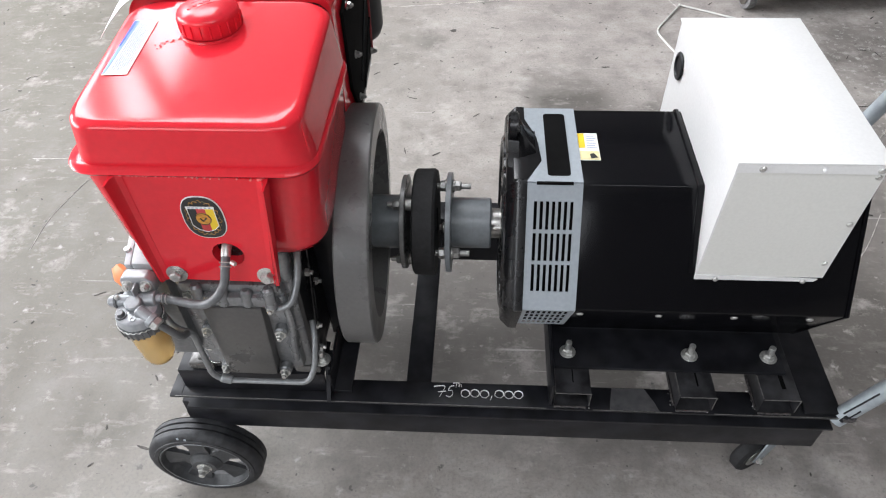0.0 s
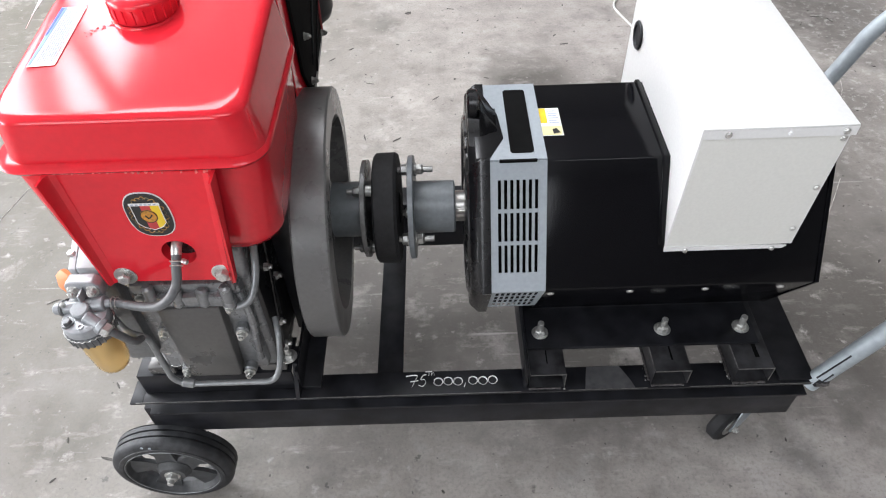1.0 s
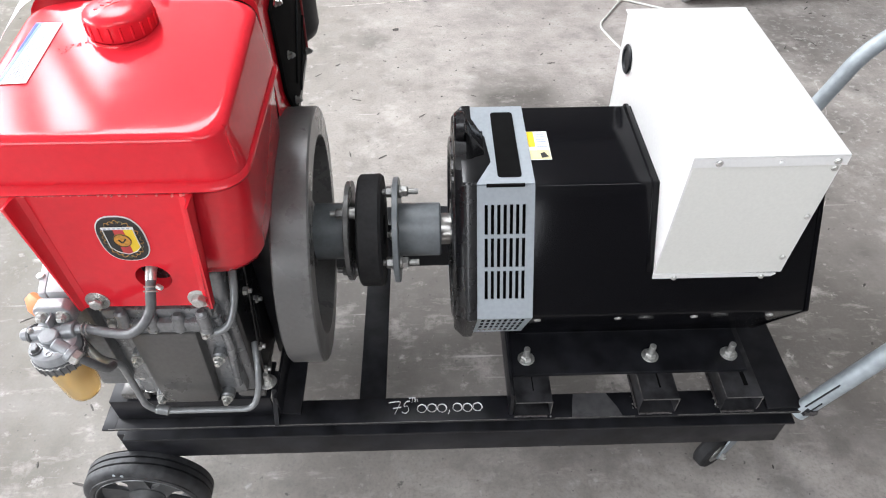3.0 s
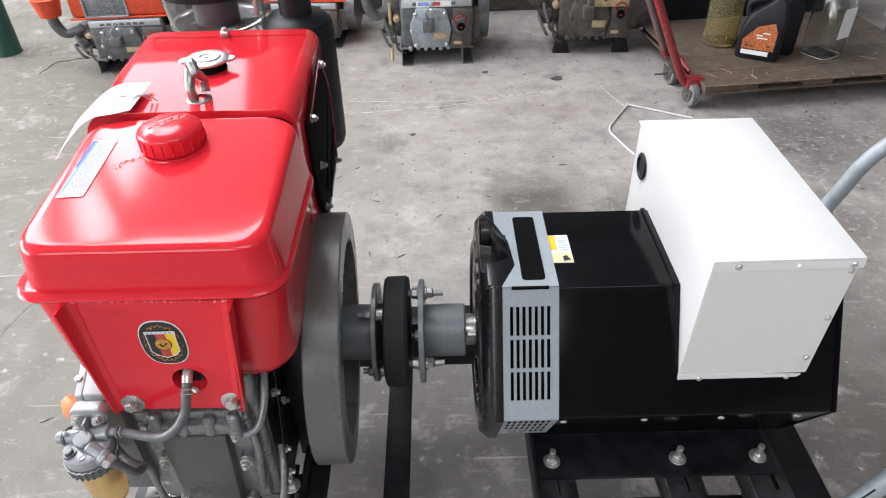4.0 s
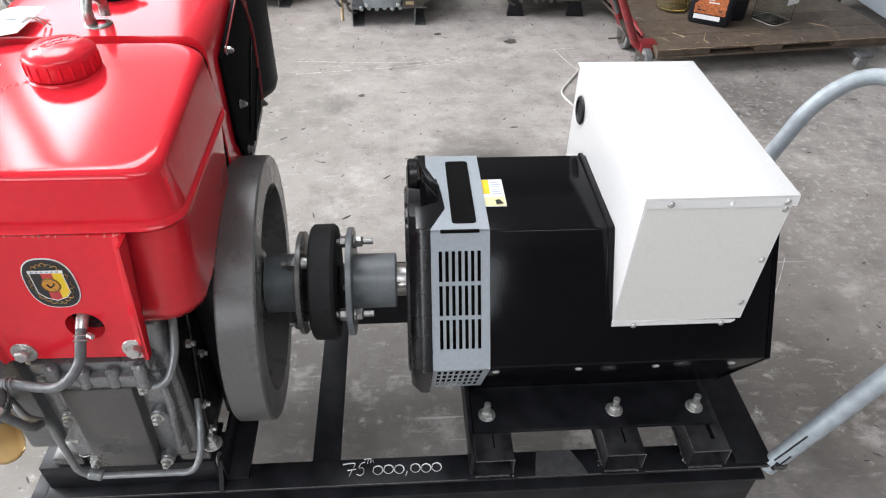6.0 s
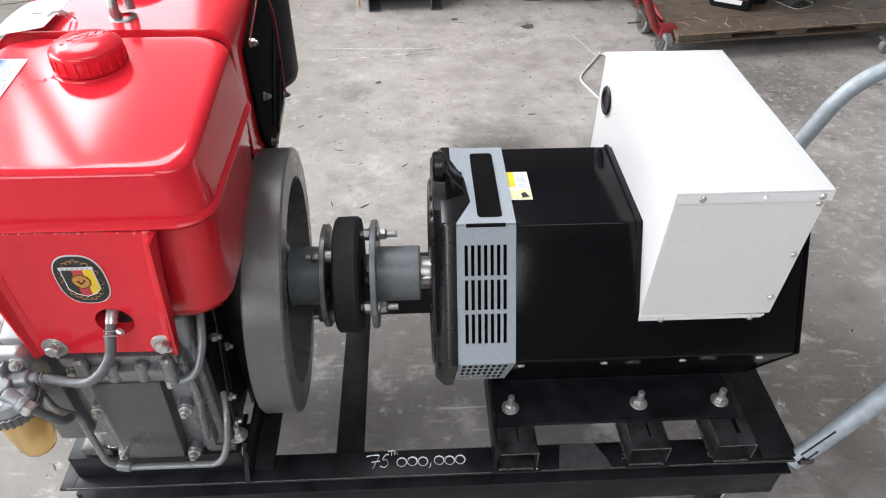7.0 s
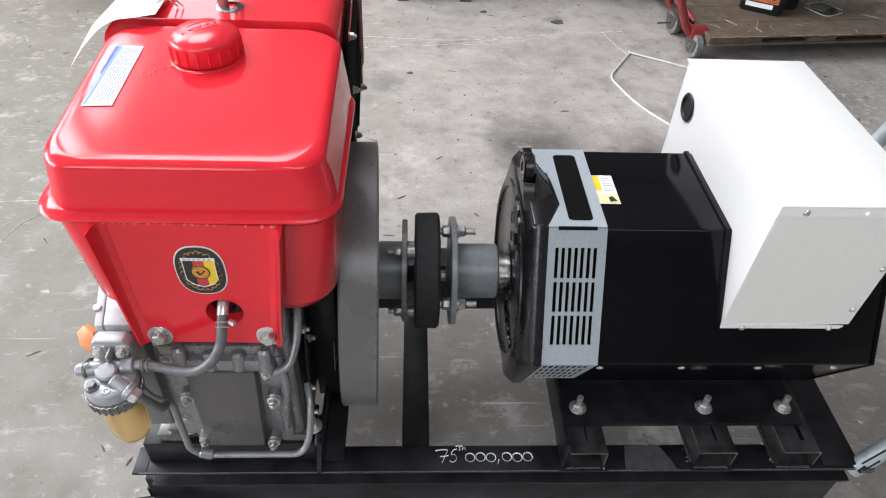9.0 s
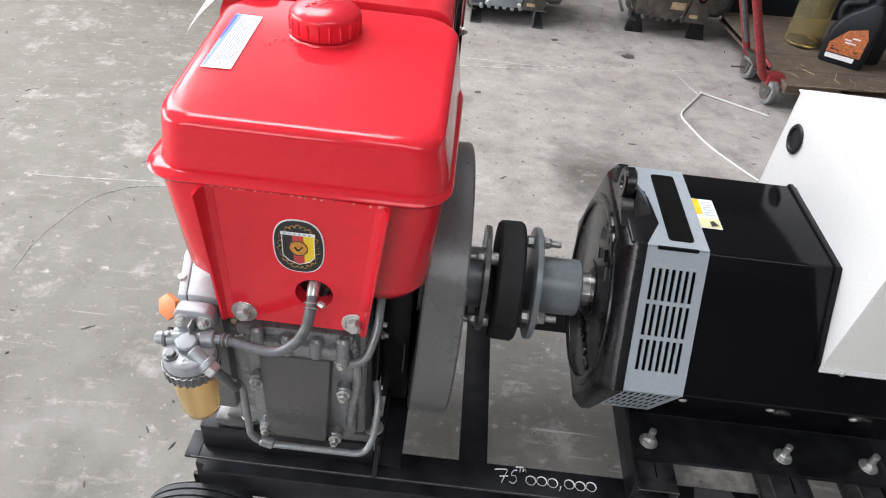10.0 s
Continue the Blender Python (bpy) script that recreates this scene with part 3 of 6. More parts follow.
# galvanised push handle
HX = [(0.756, 0.345), (0.900, 0.655), (0.958, 0.806), (1.00, 0.870), (1.06, 0.872)]
line = [(x, 0.535, z) for x, z in HX[:3]] + [(1.042, 0.535, 0.868), (1.112, 0.66, 0.868), (1.112, 0.95, 0.868), (1.042, 1.08, 0.868)] + [(x - 0.016, 1.075, z) for x, z in HX[2::-1]]
handle = thing("push_handle", (0.752, 0.8, 0.345), "bent galvanised steel tube push handle welded to the trolley", "handle")
part("tube", tube(bent(line, 0.12, 8), 0.0165, 20), GALV, handle)
part("weld", tube(smooth_path([(0.757, 0.520, 0.366), (0.772, 0.517, 0.372), (0.782, 0.535, 0.366), (0.772, 0.552, 0.368)]), 0.005, 8), WELD, handle)
part("scorch_mark", tube(smooth_path([(0.7565, 0.5270, 0.378), (0.7650, 0.5263, 0.397), (0.7780, 0.5262, 0.424), (0.7905, 0.5257, 0.451)]), 0.0018, 6), BLACK, handle)
part("scorch_mark", tube(smooth_path([(0.7640, 0.5198, 0.374), (0.7722, 0.5195, 0.392), (0.7745, 0.5185, 0.401)]), 0.0016, 6), BLACK, handle)
part("scorch_mark", tube(smooth_path([(0.7575, 0.5235, 0.360), (0.7615, 0.5225, 0.370), (0.7640, 0.5225, 0.377)]), 0.0060, 7), BLACK, handle)


# wheels
def big_wheel(cx, cy, cz, r, w):
    d = lambda a: [(p - w / 2, q) for p, q in a]
    prof = [(0.006, r * 0.77), (0.002, r * 0.785), (0.0, r * 0.81), (0.0005, r * 0.865), (0.0025, r * 0.872), (0.003, r * 0.90), (0.006, r * 0.95), (0.010, r * 0.985)]
    for i in range(3):
        a = 0.013 + i * 0.0135
        prof += [(a, r * 0.995), (a + 0.009, r * 1.0), (a + 0.0095, r * 0.955), (a + 0.0125, r * 0.955)]
    prof += [(w - 0.006, r * 0.99), (w - 0.002, r * 0.93), (w, r * 0.86), (w, r * 0.80), (w - 0.004, r * 0.77)]
    th = part("wheel", lathe((cx, cy, cz), (0, 1, 0), d(prof), 64, closed=True), RUBBER, cart, "black ribbed rubber tyre on grey spoked rim")
    part("rim", lathe((cx, cy, cz), (0, 1, 0), d([(0.002, r * 0.755), (0.001, r * 0.772), (0.003, r * 0.788), (w - 0.003, r * 0.788), (w - 0.003, r * 0.73), (0.024, r * 0.68), (0.012, r * 0.725)]), 48, closed=True), RIM, th, "dusty grey plastic rim")
    part("rim_lip", lathe((cx, cy, cz), (0, 1, 0), d([(0.0012, r * 0.768), (0.0002, r * 0.775), (0.0012, r * 0.782), (0.003, r * 0.775)]), 48, closed=True), PIPE, th, "worn pale rim lip")
    part("hub", lathe((cx, cy, cz), (0, 1, 0), d([(-0.002, 0.008), (-0.002, r * 0.21), (0.004, r * 0.25), (0.010, r * 0.29), (0.030, r * 0.30), (0.030, 0.008)]), 28, closed=True), RIM, th)
    for k in range(5):
        a0 = 2 * math.pi * k / 5 + 0.5
        sec = []
        for rr, half, dep in ((0.2, 0.19, 0.010), (0.42, 0.15, 0.017), (0.75, 0.25, 0.014)):
            quad = []
            for s, q in ((-1, 0), (1, 0), (1, 1), (-1, 1)):
                ca, sa = math.cos(a0), math.sin(a0)
                off = s * half * r
                quad.append((cx + ca * rr * r - sa * off, cy - w / 2 + dep + q * 0.009, cz + sa * rr * r + ca * off))
            sec.append(quad)
        part("spoke", loft(sec), RIM, th)
    part("axle_bolt", hexbolt((cx, cy - w / 2 - 0.002, cz), (0, -1, 0), 0.0125, 0.010, 0.009, 0.017), STEEL, th, "zinc axle bolt")

    for a, rr, q in ((104, 0.93, 0.0042), (96, 0.905, 0.0026)):
        n = Vector((math.cos(radians(a)), 0, math.sin(radians(a))))
        part("paint_speck", lathe(Vector((cx, cy - w / 2 + q, cz)) + n * rr * r, (n.x * 0.3, -1, n.z * 0.3), [(0, 0.0032), (0.0008, 0.0022), (0.0009, 0)], 7), PANEL, th)


big_wheel(-0.535, 0.520, 0.126, 0.126, 0.058)
big_wheel(-0.535, 1.135, 0.126, 0.126, 0.058)
part("axle", cyl((-0.535, 0.51, 0.126), (-0.535, 1.14, 0.126), 0.008), BLACK, cart)
part("axle_plate", box(-0.575, -0.507, 0.575, 0.583, 0.10, 0.2185), BLACK, cart)
part("axle_plate", box(-0.575, -0.507, 1.06, 1.068, 0.10, 0.2185), BLACK, cart)

def swivelled(bm, y):
    """Turns a caster's piece about its swivel."""
    bm.transform(Matrix.Translation((0.735, y, 0)) @ Matrix.Rotation(radians(30), 4, "Z") @ Matrix.Translation((-0.735, -y, 0)))
    return bm


for y in (0.634, 1.07):
    th = part("caster", swivelled(lathe((0.700, y, 0.052), (0, 1, 0), [(-0.015, 0.028), (-0.016, 0.046), (-0.010, 0.052), (0.010, 0.052), (0.016, 0.046), (0.015, 0.028)], 32, closed=True), y), RUBBER_CLEAN, cart, "small black caster in a zinc fork")
    part("rim", swivelled(lathe((0.700, y, 0.052), (0, 1, 0), [(-0.013, 0), (-0.013, 0.014), (-0.0165, 0.017), (-0.0165, 0.0285), (-0.013, 0.029), (0.013, 0.029), (0.013, 0)], 28), y), DULL_STEEL, th)
    for s in (-1, 1):
        part("fork", swivelled(prism([(0.688, 0.046), (0.700, 0.038), (0.722, 0.048), (0.778, 0.13), (0.778, 0.20), (0.712, 0.20), (0.706, 0.13)], "y", y + s * 0.021 - 0.002, y + s * 0.021 + 0.002, 0.0008), y), GALV, th, "zinc-plated fork plate")
    part("swivel_plate", box(0.700, 0.768, y - 0.075, y + 0.035, 0.2002, 0.2175, 0.001), DULL_STEEL, th)
    part("axle_bolt", swivelled(hexbolt((0.700, y - 0.023, 0.052), (0, -1, 0), 0.008, 0.007, 0.004), y), STEEL, th)

# chalk price on the front rail
chalk = thing("chalk_writing", (0.065, 0.55, 0.3652), "white chalk marker price written on the black rail", "writing")


def stroke(points, r=0.0011):
    return tube(smooth_path(points, 4), r, 6, flat=0.0005)


def oval(cx, cy, rx, ry, z):
    return [(cx + rx * math.sin(2 * math.pi * k / 14 + 0.4) * (1 + 0.06 * math.sin(3 * k)), cy + ry * math.cos(2 * math.pi * k / 14 + 0.4), z) for k in range(16)]


CZ = 0.3658
part("stroke", stroke([(-0.021, 0.565, CZ), (-0.009, 0.567, CZ), (0.001, 0.566, CZ), (-0.003, 0.555, CZ), (-0.009, 0.541, CZ)]), CHALK, chalk)
part("stroke", stroke([(-0.012, 0.553, CZ), (-0.004, 0.554, CZ), (0.003, 0.555, CZ)], 0.0011), CHALK, chalk)
part("stroke", stroke([(0.019, 0.568, CZ), (0.012, 0.566, CZ), (0.008, 0.557, CZ), (0.015, 0.557, CZ), (0.017, 0.548, CZ), (0.011, 0.542, CZ), (0.004, 0.545, CZ)]), CHALK, chalk)
part("stroke", stroke([(0.017, 0.574, CZ), (0.024, 0.575, CZ), (0.030, 0.574, CZ)], 0.0011), CHALK, chalk)
part("stroke", stroke([(0.024, 0.575, CZ), (0.024, 0.570, CZ), (0.023, 0.565, CZ)], 0.0011), CHALK, chalk)
part("stroke", stroke([(0.029, 0.571, CZ), (0.029, 0.566, CZ), (0.030, 0.570, CZ), (0.033, 0.572, CZ), (0.034, 0.566, CZ)], 0.0011), CHALK, chalk)
for k, cx in enumerate((0.042, 0.061, 0.080, 0.109, 0.128, 0.147)):
    part("stroke", stroke(oval(cx, 0.551 + 0.001 * (k % 2), 0.0085, 0.0085, CZ)), CHALK, chalk)
part("stroke", stroke([(0.094, 0.547, CZ), (0.093, 0.542, CZ), (0.091, 0.538, CZ)]), CHALK, chalk)


# ---- the engine ----
engine = thing("diesel_engine", (-0.37, 0.8, 0.425), "single-cylinder diesel engine with silver-grey block on black bearers", "engine")
part("block", box(-0.455, -0.245, 0.548, 1.10, 0.445, 0.765, 0.012, 3), ENGINE, engine)
part("sump_flange", box(-0.478, -0.240, 0.556, 1.08, 0.4255, 0.452, 0.004), ENGINE_SMOOTH, engine)
part("side_housing", prism([(-0.488, 0.520), (-0.440, 0.520), (-0.440, 0.95), (-0.512, 0.95), (-0.509, 0.60)], "z", 0.52, 0.7515, 0.005), ALU, engine, "pale cast aluminium housing")
part("housing_lid", prism([(-0.478, 0.513), (-0.436, 0.513), (-0.436, 0.90), (-0.502, 0.90), (-0.499, 0.60)], "z", 0.7518, 0.767, 0.003), LID, engine, "pale grey painted lid")
part("lid_edge", prism([(-0.491, 0.514), (-0.4795, 0.5135), (-0.5005, 0.60), (-0.5035, 0.90), (-0.516, 0.90), (-0.512, 0.595)], "z", 0.7518, 0.7640, 0.003), LID, engine, "pale grey lid edge strip")
part("gear_case", prism([(0.553, 0.45), (1.05, 0.45), (1.05, 0.77), (0.60, 0.77), (0.556, 0.70)], "x", -0.262, -0.238, 0.006), BLACK_CAST, engine, "glossy black gear case")

# flywheel
fly = thing("flywheel", (-0.15, AY, AZ - 0.238), "grey painted cast-iron flywheel with dished face on the crankshaft", "flywheel")
FY, FZ = AY - 0.012, AZ + 0.004
part("rim", lathe((-0.180, FY, FZ), (1, 0, 0), [(0, 0.150), (0, 0.226), (0.003, 0.229), (0.056, 0.230), (0.059, 0.227), (0.0595, 0.181), (0.054, 0.178), (0.012, 0.165), (0.010, 0.150)], 96, closed=True), CAST, fly)
part("web", lathe((-0.176, FY, FZ), (1, 0, 0), [(0, 0.05), (0, 0.166), (0.006, 0.166), (0.010, 0.07), (0.010, 0.05)], 64, closed=True), CAST, fly)
part("boss", lathe((-0.245, FY, FZ), (1, 0, 0), [(0, 0), (0, 0.035), (0.060, 0.050), (0.062, 0.066), (0.100, 0.066), (0.104, 0.062), (0.104, 0)], 48), CAST, fly)
for k in range(4):
    a = radians(90 * k + 30)
    part("bolt", hexbolt((-0.167, FY + 0.10 * math.cos(a), FZ + 0.10 * math.sin(a)), (1, 0, 0), 0.012, 0.010, 0.0, 0.016), CAST, fly)

turn = Matrix.Translation((-0.15 - ORIGIN["flywheel"].x, FY - ORIGIN["flywheel"].y, 0)) @ Matrix.Rotation(radians(2.6), 4, "Z") @ Matrix.Translation((0.15 + ORIGIN["flywheel"].x, ORIGIN["flywheel"].y - FY, 0))
lean = Matrix.Translation((-0.006, 0, FZ - ORIGIN["flywheel"].z)) @ Matrix.Rotation(radians(1.8), 4, "Y") @ Matrix.Translation((0, 0, ORIGIN["flywheel"].z - FZ))
for ob in fly.children:
    ob.data.transform(lean @ turn)

# fuel tank
tank = thing("fuel_tank", (-0.335, 0.69, 0.79), "glossy red pressed-steel fuel tank with rolled seam rim", "tank")
TX0, TX1, TY0, TY1 = -0.486, -0.153, 0.521, 0.812
TS = 0.842                     # where the sloping top is 1.042 m high


def ring(dx0, dx1, dy0, dy1, r, z, slope=0.0):
    return [(x, y, z + slope * (y - TS)) for x, y in rounded(TX0 + dx0, TX1 - dx1, TY0 + dy0, TY1 - dy1, r, 9)]


SL = 0.095


def top_z(y):
    return 1.042 + SL * (y - TS)


upper = [ring(0.003, 0.002, 0.000, 0.0, 0.036, 0.948), ring(0.007, 0.004, 0.002, 0.0, 0.036, 0.966)]
for k in range(10):
    a = radians(10 * k)
    upper.append(ring(0.011 + 0.011 * (1 - math.cos(a)), 0.012 + 0.014 * (1 - math.cos(a)), 0.005 + 0.011 * (1 - math.cos(a)), 0.004 * k / 9, 0.036 + 0.001 * k, 1.031 + 0.011 * math.sin(a), SL))
upper.append(ring(0.023, 0.032, 0.021, 0.006, 0.046, 1.0421, SL))
upper.append(ring(0.030, 0.040, 0.028, 0.010, 0.046, 1.0421, SL))
upper.append(ring(0.12, 0.12, 0.12, 0.10, 0.03, 1.0421, SL))
part("upper_shell", loft(upper), RED, tank, smooth=50)
lower = [ring(0.030, 0.044, 0.045, 0.05, 0.05, 0.752), ring(0.010, 0.024, 0.026, 0.02, 0.05, 0.764), ring(0.002, 0.016, 0.016, 0.004, 0.045, 0.786), ring(-0.003, 0.006, 0.005, 0.0, 0.036, 0.942)]
part("lower_shell", loft(lower), RED, tank, smooth=50)
rim = [ring(-0.008, 0.000, -0.008, -0.004, 0.043, 0.939), ring(-0.012, -0.003, -0.012, -0.006, 0.046, 0.9445), ring(-0.008, 0.000, -0.008, -0.004, 0.043, 0.950), ring(0.004, 0.006, 0.004, 0.0, 0.038, 0.951), ring(0.004, 0.006, 0.004, 0.0, 0.038, 0.938)]
part("rolled_rim", loft(rim + [rim[0]], cap=False), RED, tank, smooth=60)
FC = Vector((-0.334, 0.746, 1.031))
cap = part("filler_cap", lathe(FC, (0, 0, 1), [(0, 0), (0, 0.0435), (0.003, 0.0445), (0.023, 0.0445), (0.0255, 0.0440), (0.0285, 0.0415), (0.0330, 0.0340), (0.0362, 0.0240), (0.0382, 0.0120), (0.0388, 0)], 48), RED_CAP, tank, "ribbed red plastic filler cap")
for k in range(20):
    a = 2 * math.pi * k / 20
    d = Vector((math.cos(a), math.sin(a), 0))
    part("rib", tube([FC + d * 0.0442 + Vector((0, 0, 0.003)), FC + d * 0.0442 + Vector((0, 0, 0.021))], 0.0019, 6), RED_CAP, cap)
for k in range(6):
    u = -0.024 + 0.0096 * k
    c = FC + Vector((u * 0.75, u * 0.66, 0.0392 - 6.0 * u * u * 0.9))
    part("raised_bar", box(c.x - 0.0032, c.x + 0.0032, c.y - 0.0042, c.y + 0.0042, c.z - 0.0030, c.z + 0.0004, 0.0008), RED_CAP, cap)
for s in (-1, 1):
    part("ridge", tube(smooth_path([FC + Vector((u * 0.75 - s * 0.0060, u * 0.66 + s * 0.0068, 0.0385 - 6.4 * u * u)) for u in (-0.030, -0.015, 0.0, 0.015, 0.030)], 3), 0.0007, 5), RED_CAP, cap)
part("filler_neck", lathe(FC - Vector((0, 0, 0.006)), (0, 0, 1), [(0, 0.051), (0.005, 0.049), (0.006, 0.047)], 40), RED, tank)

# instruction sticker on the tank top
def on_top(poly, lift, name, mat, parent, label=""):
    bm = prism(poly, "z", 0.0, 0.0003)
    for v in bm.verts:
        v.co.z += top_z(v.co.y) + 0.0012 + lift
    return part(name, bm, mat, parent, label, smooth=0)


st = on_top([(-0.451, 0.756), (-0.417, 0.755), (-0.419, 0.627), (-0.454, 0.625)], 0.0, "sticker", PAPER, tank, "white instruction sticker with blue edge")


def edge_at(y, f):
    """A place across the sticker: f from 0 at its outer to 1 at its inner edge."""
    k = (0.756 - y) / 0.130
    return (-0.451 - 0.003 * k) * (1 - f) + (-0.417 - 0.002 * k) * f


on_top([(edge_at(0.7545, 0), 0.7545), (edge_at(0.7545, 0.24), 0.7545), (edge_at(0.6275, 0.10), 0.6275), (edge_at(0.6275, 0), 0.6275)], 0.0006, "blue_edge", BLUE, st)
on_top([(edge_at(0.752, 0), 0.752), (edge_at(0.752, 0.13), 0.752), (edge_at(0.69, 0.07), 0.69), (edge_at(0.69, 0), 0.69)], 0.0010, "deep_blue_band", DEEP_BLUE, st)
rng = random.Random(4)
for k in range(8):
    f0 = 0.27 + 0.085 * k
    y = 0.750
    while y > 0.640:
        d = rng.uniform(0.004, 0.016)
        y2 = max(y - d, 0.634)
        on_top([(edge_at(y, f0), y), (edge_at(y, f0 + 0.03), y), (edge_at(y2, f0 + 0.03), y2), (edge_at(y2, f0), y2)], 0.0006, "print_bar", INK_PINK if k == 7 else INK, st)
        y = y2 - rng.uniform(0.0015, 0.003)

rng = random.Random(8)
for k in range(16):
    f = k / 15
    x, y = -0.400 + 0.030 * f + rng.uniform(-0.004, 0.004), 0.690 + 0.025 * f + rng.uniform(-0.006, 0.006)
    part("paint_blister", lathe((x, y, top_z(y) + 0.0006), (0, 0, 1), [(0, 0.0012 + 0.0010 * rng.random()), (0.0008, 0.0008), (0.0010, 0)], 7), RED_CAP, tank)

# pressed ridge on the tank's side, drips
part("seam_ridge", tube(smooth_path([(-0.170, 0.552, 1.010), (-0.1655, 0.546, 0.99), (-0.162, 0.541, 0.965)]), 0.0012, 6), RED, tank)

tank.location += Vector((0, -0.018, 0.02))

# mounting plate in front of the tank
plate = thing("tank_bracket", (-0.32, 0.49, 0.74), "red folded steel mounting plate with round badge and hose hole", "bracket")
PY = 0.495
outline = [(-0.429, 0.9615), (-0.216, 0.957), (-0.240, 0.752), (-0.4255, 0.755)]
bm = bmesh.new()
hole_c, hole_r = Vector((-0.306, 0.812)), 0.0235
N = 200
ring_o, ring_i = [], []
cx, cz = hole_c
for k in range(N):
    a = 2 * math.pi * k / N
    d = Vector((math.cos(a), math.sin(a)))
    best = 9.0
    for p, q in zip(outline, outline[1:] + outline[:1]):
        p, q = Vector(p), Vector(q)
        e = q - p
        den = d.x * e.y - d.y * e.x
        if abs(den) > 1e-9:
            w = p - hole_c
            t, s2 = (w.x * e.y - w.y * e.x) / den, (w.x * d.y - w.y * d.x) / den
            if t > 0 and -1e-6 <= s2 <= 1 + 1e-6:
                best = min(best, t)
    ring_o.append(hole_c + d * best)
    ring_i.append(hole_c + d * hole_r)
corner = []
for p in outline:
    k = min(range(N), key=lambda i: (ring_o[i] - Vector(p)).length)
    ring_o[k] = Vector(p)
vo = [[bm.verts.new((p.x, y, p.y)) for p in ring_o] for y in (PY, PY + 0.004)]
vi = [[bm.verts.new((p.x, y, p.y)) for p in ring_i] for y in (PY, PY + 0.004)]
for k in range(N):
    j = (k + 1) % N
    bm.faces.new((vo[0][k], vo[0][j], vi[0][j], vi[0][k]))
    bm.faces.new((vo[1][j], vo[1][k], vi[1][k], vi[1][j]))
    bm.faces.new((vo[0][k], vo[1][k], vo[1][j], vo[0][j]))
    bm.faces.new((vi[0][j], vi[1][j], vi[1][k], vi[0][k]))
part("plate", bm, RED, plate)
for s, (a, b) in ((-1, (outline[0], outline[3])), (1, (outline[1], outline[2]))):
    sec = []
    for f in (0, 0.5, 1):
        x, z = a[0] + (b[0] - a[0]) * f, a[1] + (b[1] - a[1]) * f
        out = 0.024 - 0.017 * f
        sec.append([(x - s * 0.016, PY - 0.0005, z), (x - s * 0.008, PY - 0.003, z), (x - s * 0.004, PY - 0.009, z), (x - s * 0.003, PY - out, z), (x, PY - out, z), (x, PY + 0.004, z), (x - s * 0.016, PY + 0.004, z)])
    part("side_flange", loft(sec), RED, plate)
part("weld_line", tube(smooth_path([(-0.425 + 0.0228 * k, PY + 0.001 + 0.0008 * (k % 3), 0.9620 - 0.0005 * k + 0.0006 * ((k * 7) % 3)) for k in range(10)]), 0.0017, 6), RED, plate, "lumpy red-painted weld bead")
rng = random.Random(12)
for k in range(30):
    x = -0.42 + 0.2 * rng.random()
    part("paint_chip", lathe((x, PY - 0.0008, 0.9610 - 0.022 * (x + 0.42) + 0.002 * rng.random()), (0, -0.6, 0.8), [(0, 0.0012 + 0.0012 * rng.random()), (0.0006, 0)], 6), CHIP, plate)
part("gusset", prism([(PY + 0.004, 0.850), (0.55, 0.850), (0.55, 0.95), (PY + 0.004, 0.95)], "x", -0.40, -0.24), RED, plate)
part("recess", lathe((-0.306, PY + 0.004, 0.812), (0, 1, 0), [(0, 0.0236), (0.016, 0.0232)], 32), RED, plate)
# Black disc puts the recess's shade into colour.
part("recess_shade", lathe((-0.306, PY + 0.020, 0.812), (0, 1, 0), [(0, 0.0236), (0.001, 0)], 32), BLACK_CAST, plate, "black disc painting the shade inside the hose hole")
for x in (-0.397, -0.256):
    part("bolt", hexbolt((x, PY, 0.768), (0, -1, 0.05), 0.0095, 0.010, 0.0, 0.0165), STEEL, plate)
    part("spring_washer", lathe((x, PY - 0.0025, 0.768), (0, -1, 0), [(0, 0.0115), (0.002, 0.0115)], 20), STEEL, plate)

# oval badge: plain shapes in its colours
badge = thing("badge", (-0.321, PY, 0.845), "oval enamel badge with gold wreath and tricolour shield", "badge")


def oval_face(rx, rz, y, thick, mat, name, cx=-0.321, cz=0.8875, sup=2.6):
    pts = []
    for k in range(40):
        a = 2 * math.pi * k / 40
        c, s = math.cos(a), math.sin(a)
        pts.append((cx + rx * math.copysign(abs(c) ** (2 / sup), c), cz + rz * math.copysign(abs(s) ** (2 / sup), s)))
    return part(name, prism(pts, "y", y - thick, y), mat, badge, smooth=0)


oval_face(0.0300, 0.0395, PY - 0.0004, 0.0010, PAPER, "rim_line")
oval_face(0.0286, 0.0380, PY - 0.0016, 0.0004, INK_BLACK, "field")
for k in range(22):
    a = 2 * math.pi * (k + 0.5) / 22
    c, t = Vector((-0.321 + 0.0225 * math.cos(a), PY - 0.0022, 0.8875 + 0.0305 * math.sin(a))), Vector((-math.sin(a), 0, math.cos(a)))
    n = Vector((math.cos(a), 0, math.sin(a)))
    part("wreath_leaf", tube(smooth_path([c - t * 0.0042 - n * 0.002, c - t * 0.001 + n * (0.0028 if k % 2 else 0.0016), c + t * 0.0026 + n * 0.0004, c + t * 0.0044 - n * 0.0024], 3), 0.0007, 4, flat=0.0003), GOLD if k % 4 else OLIVE, badge)


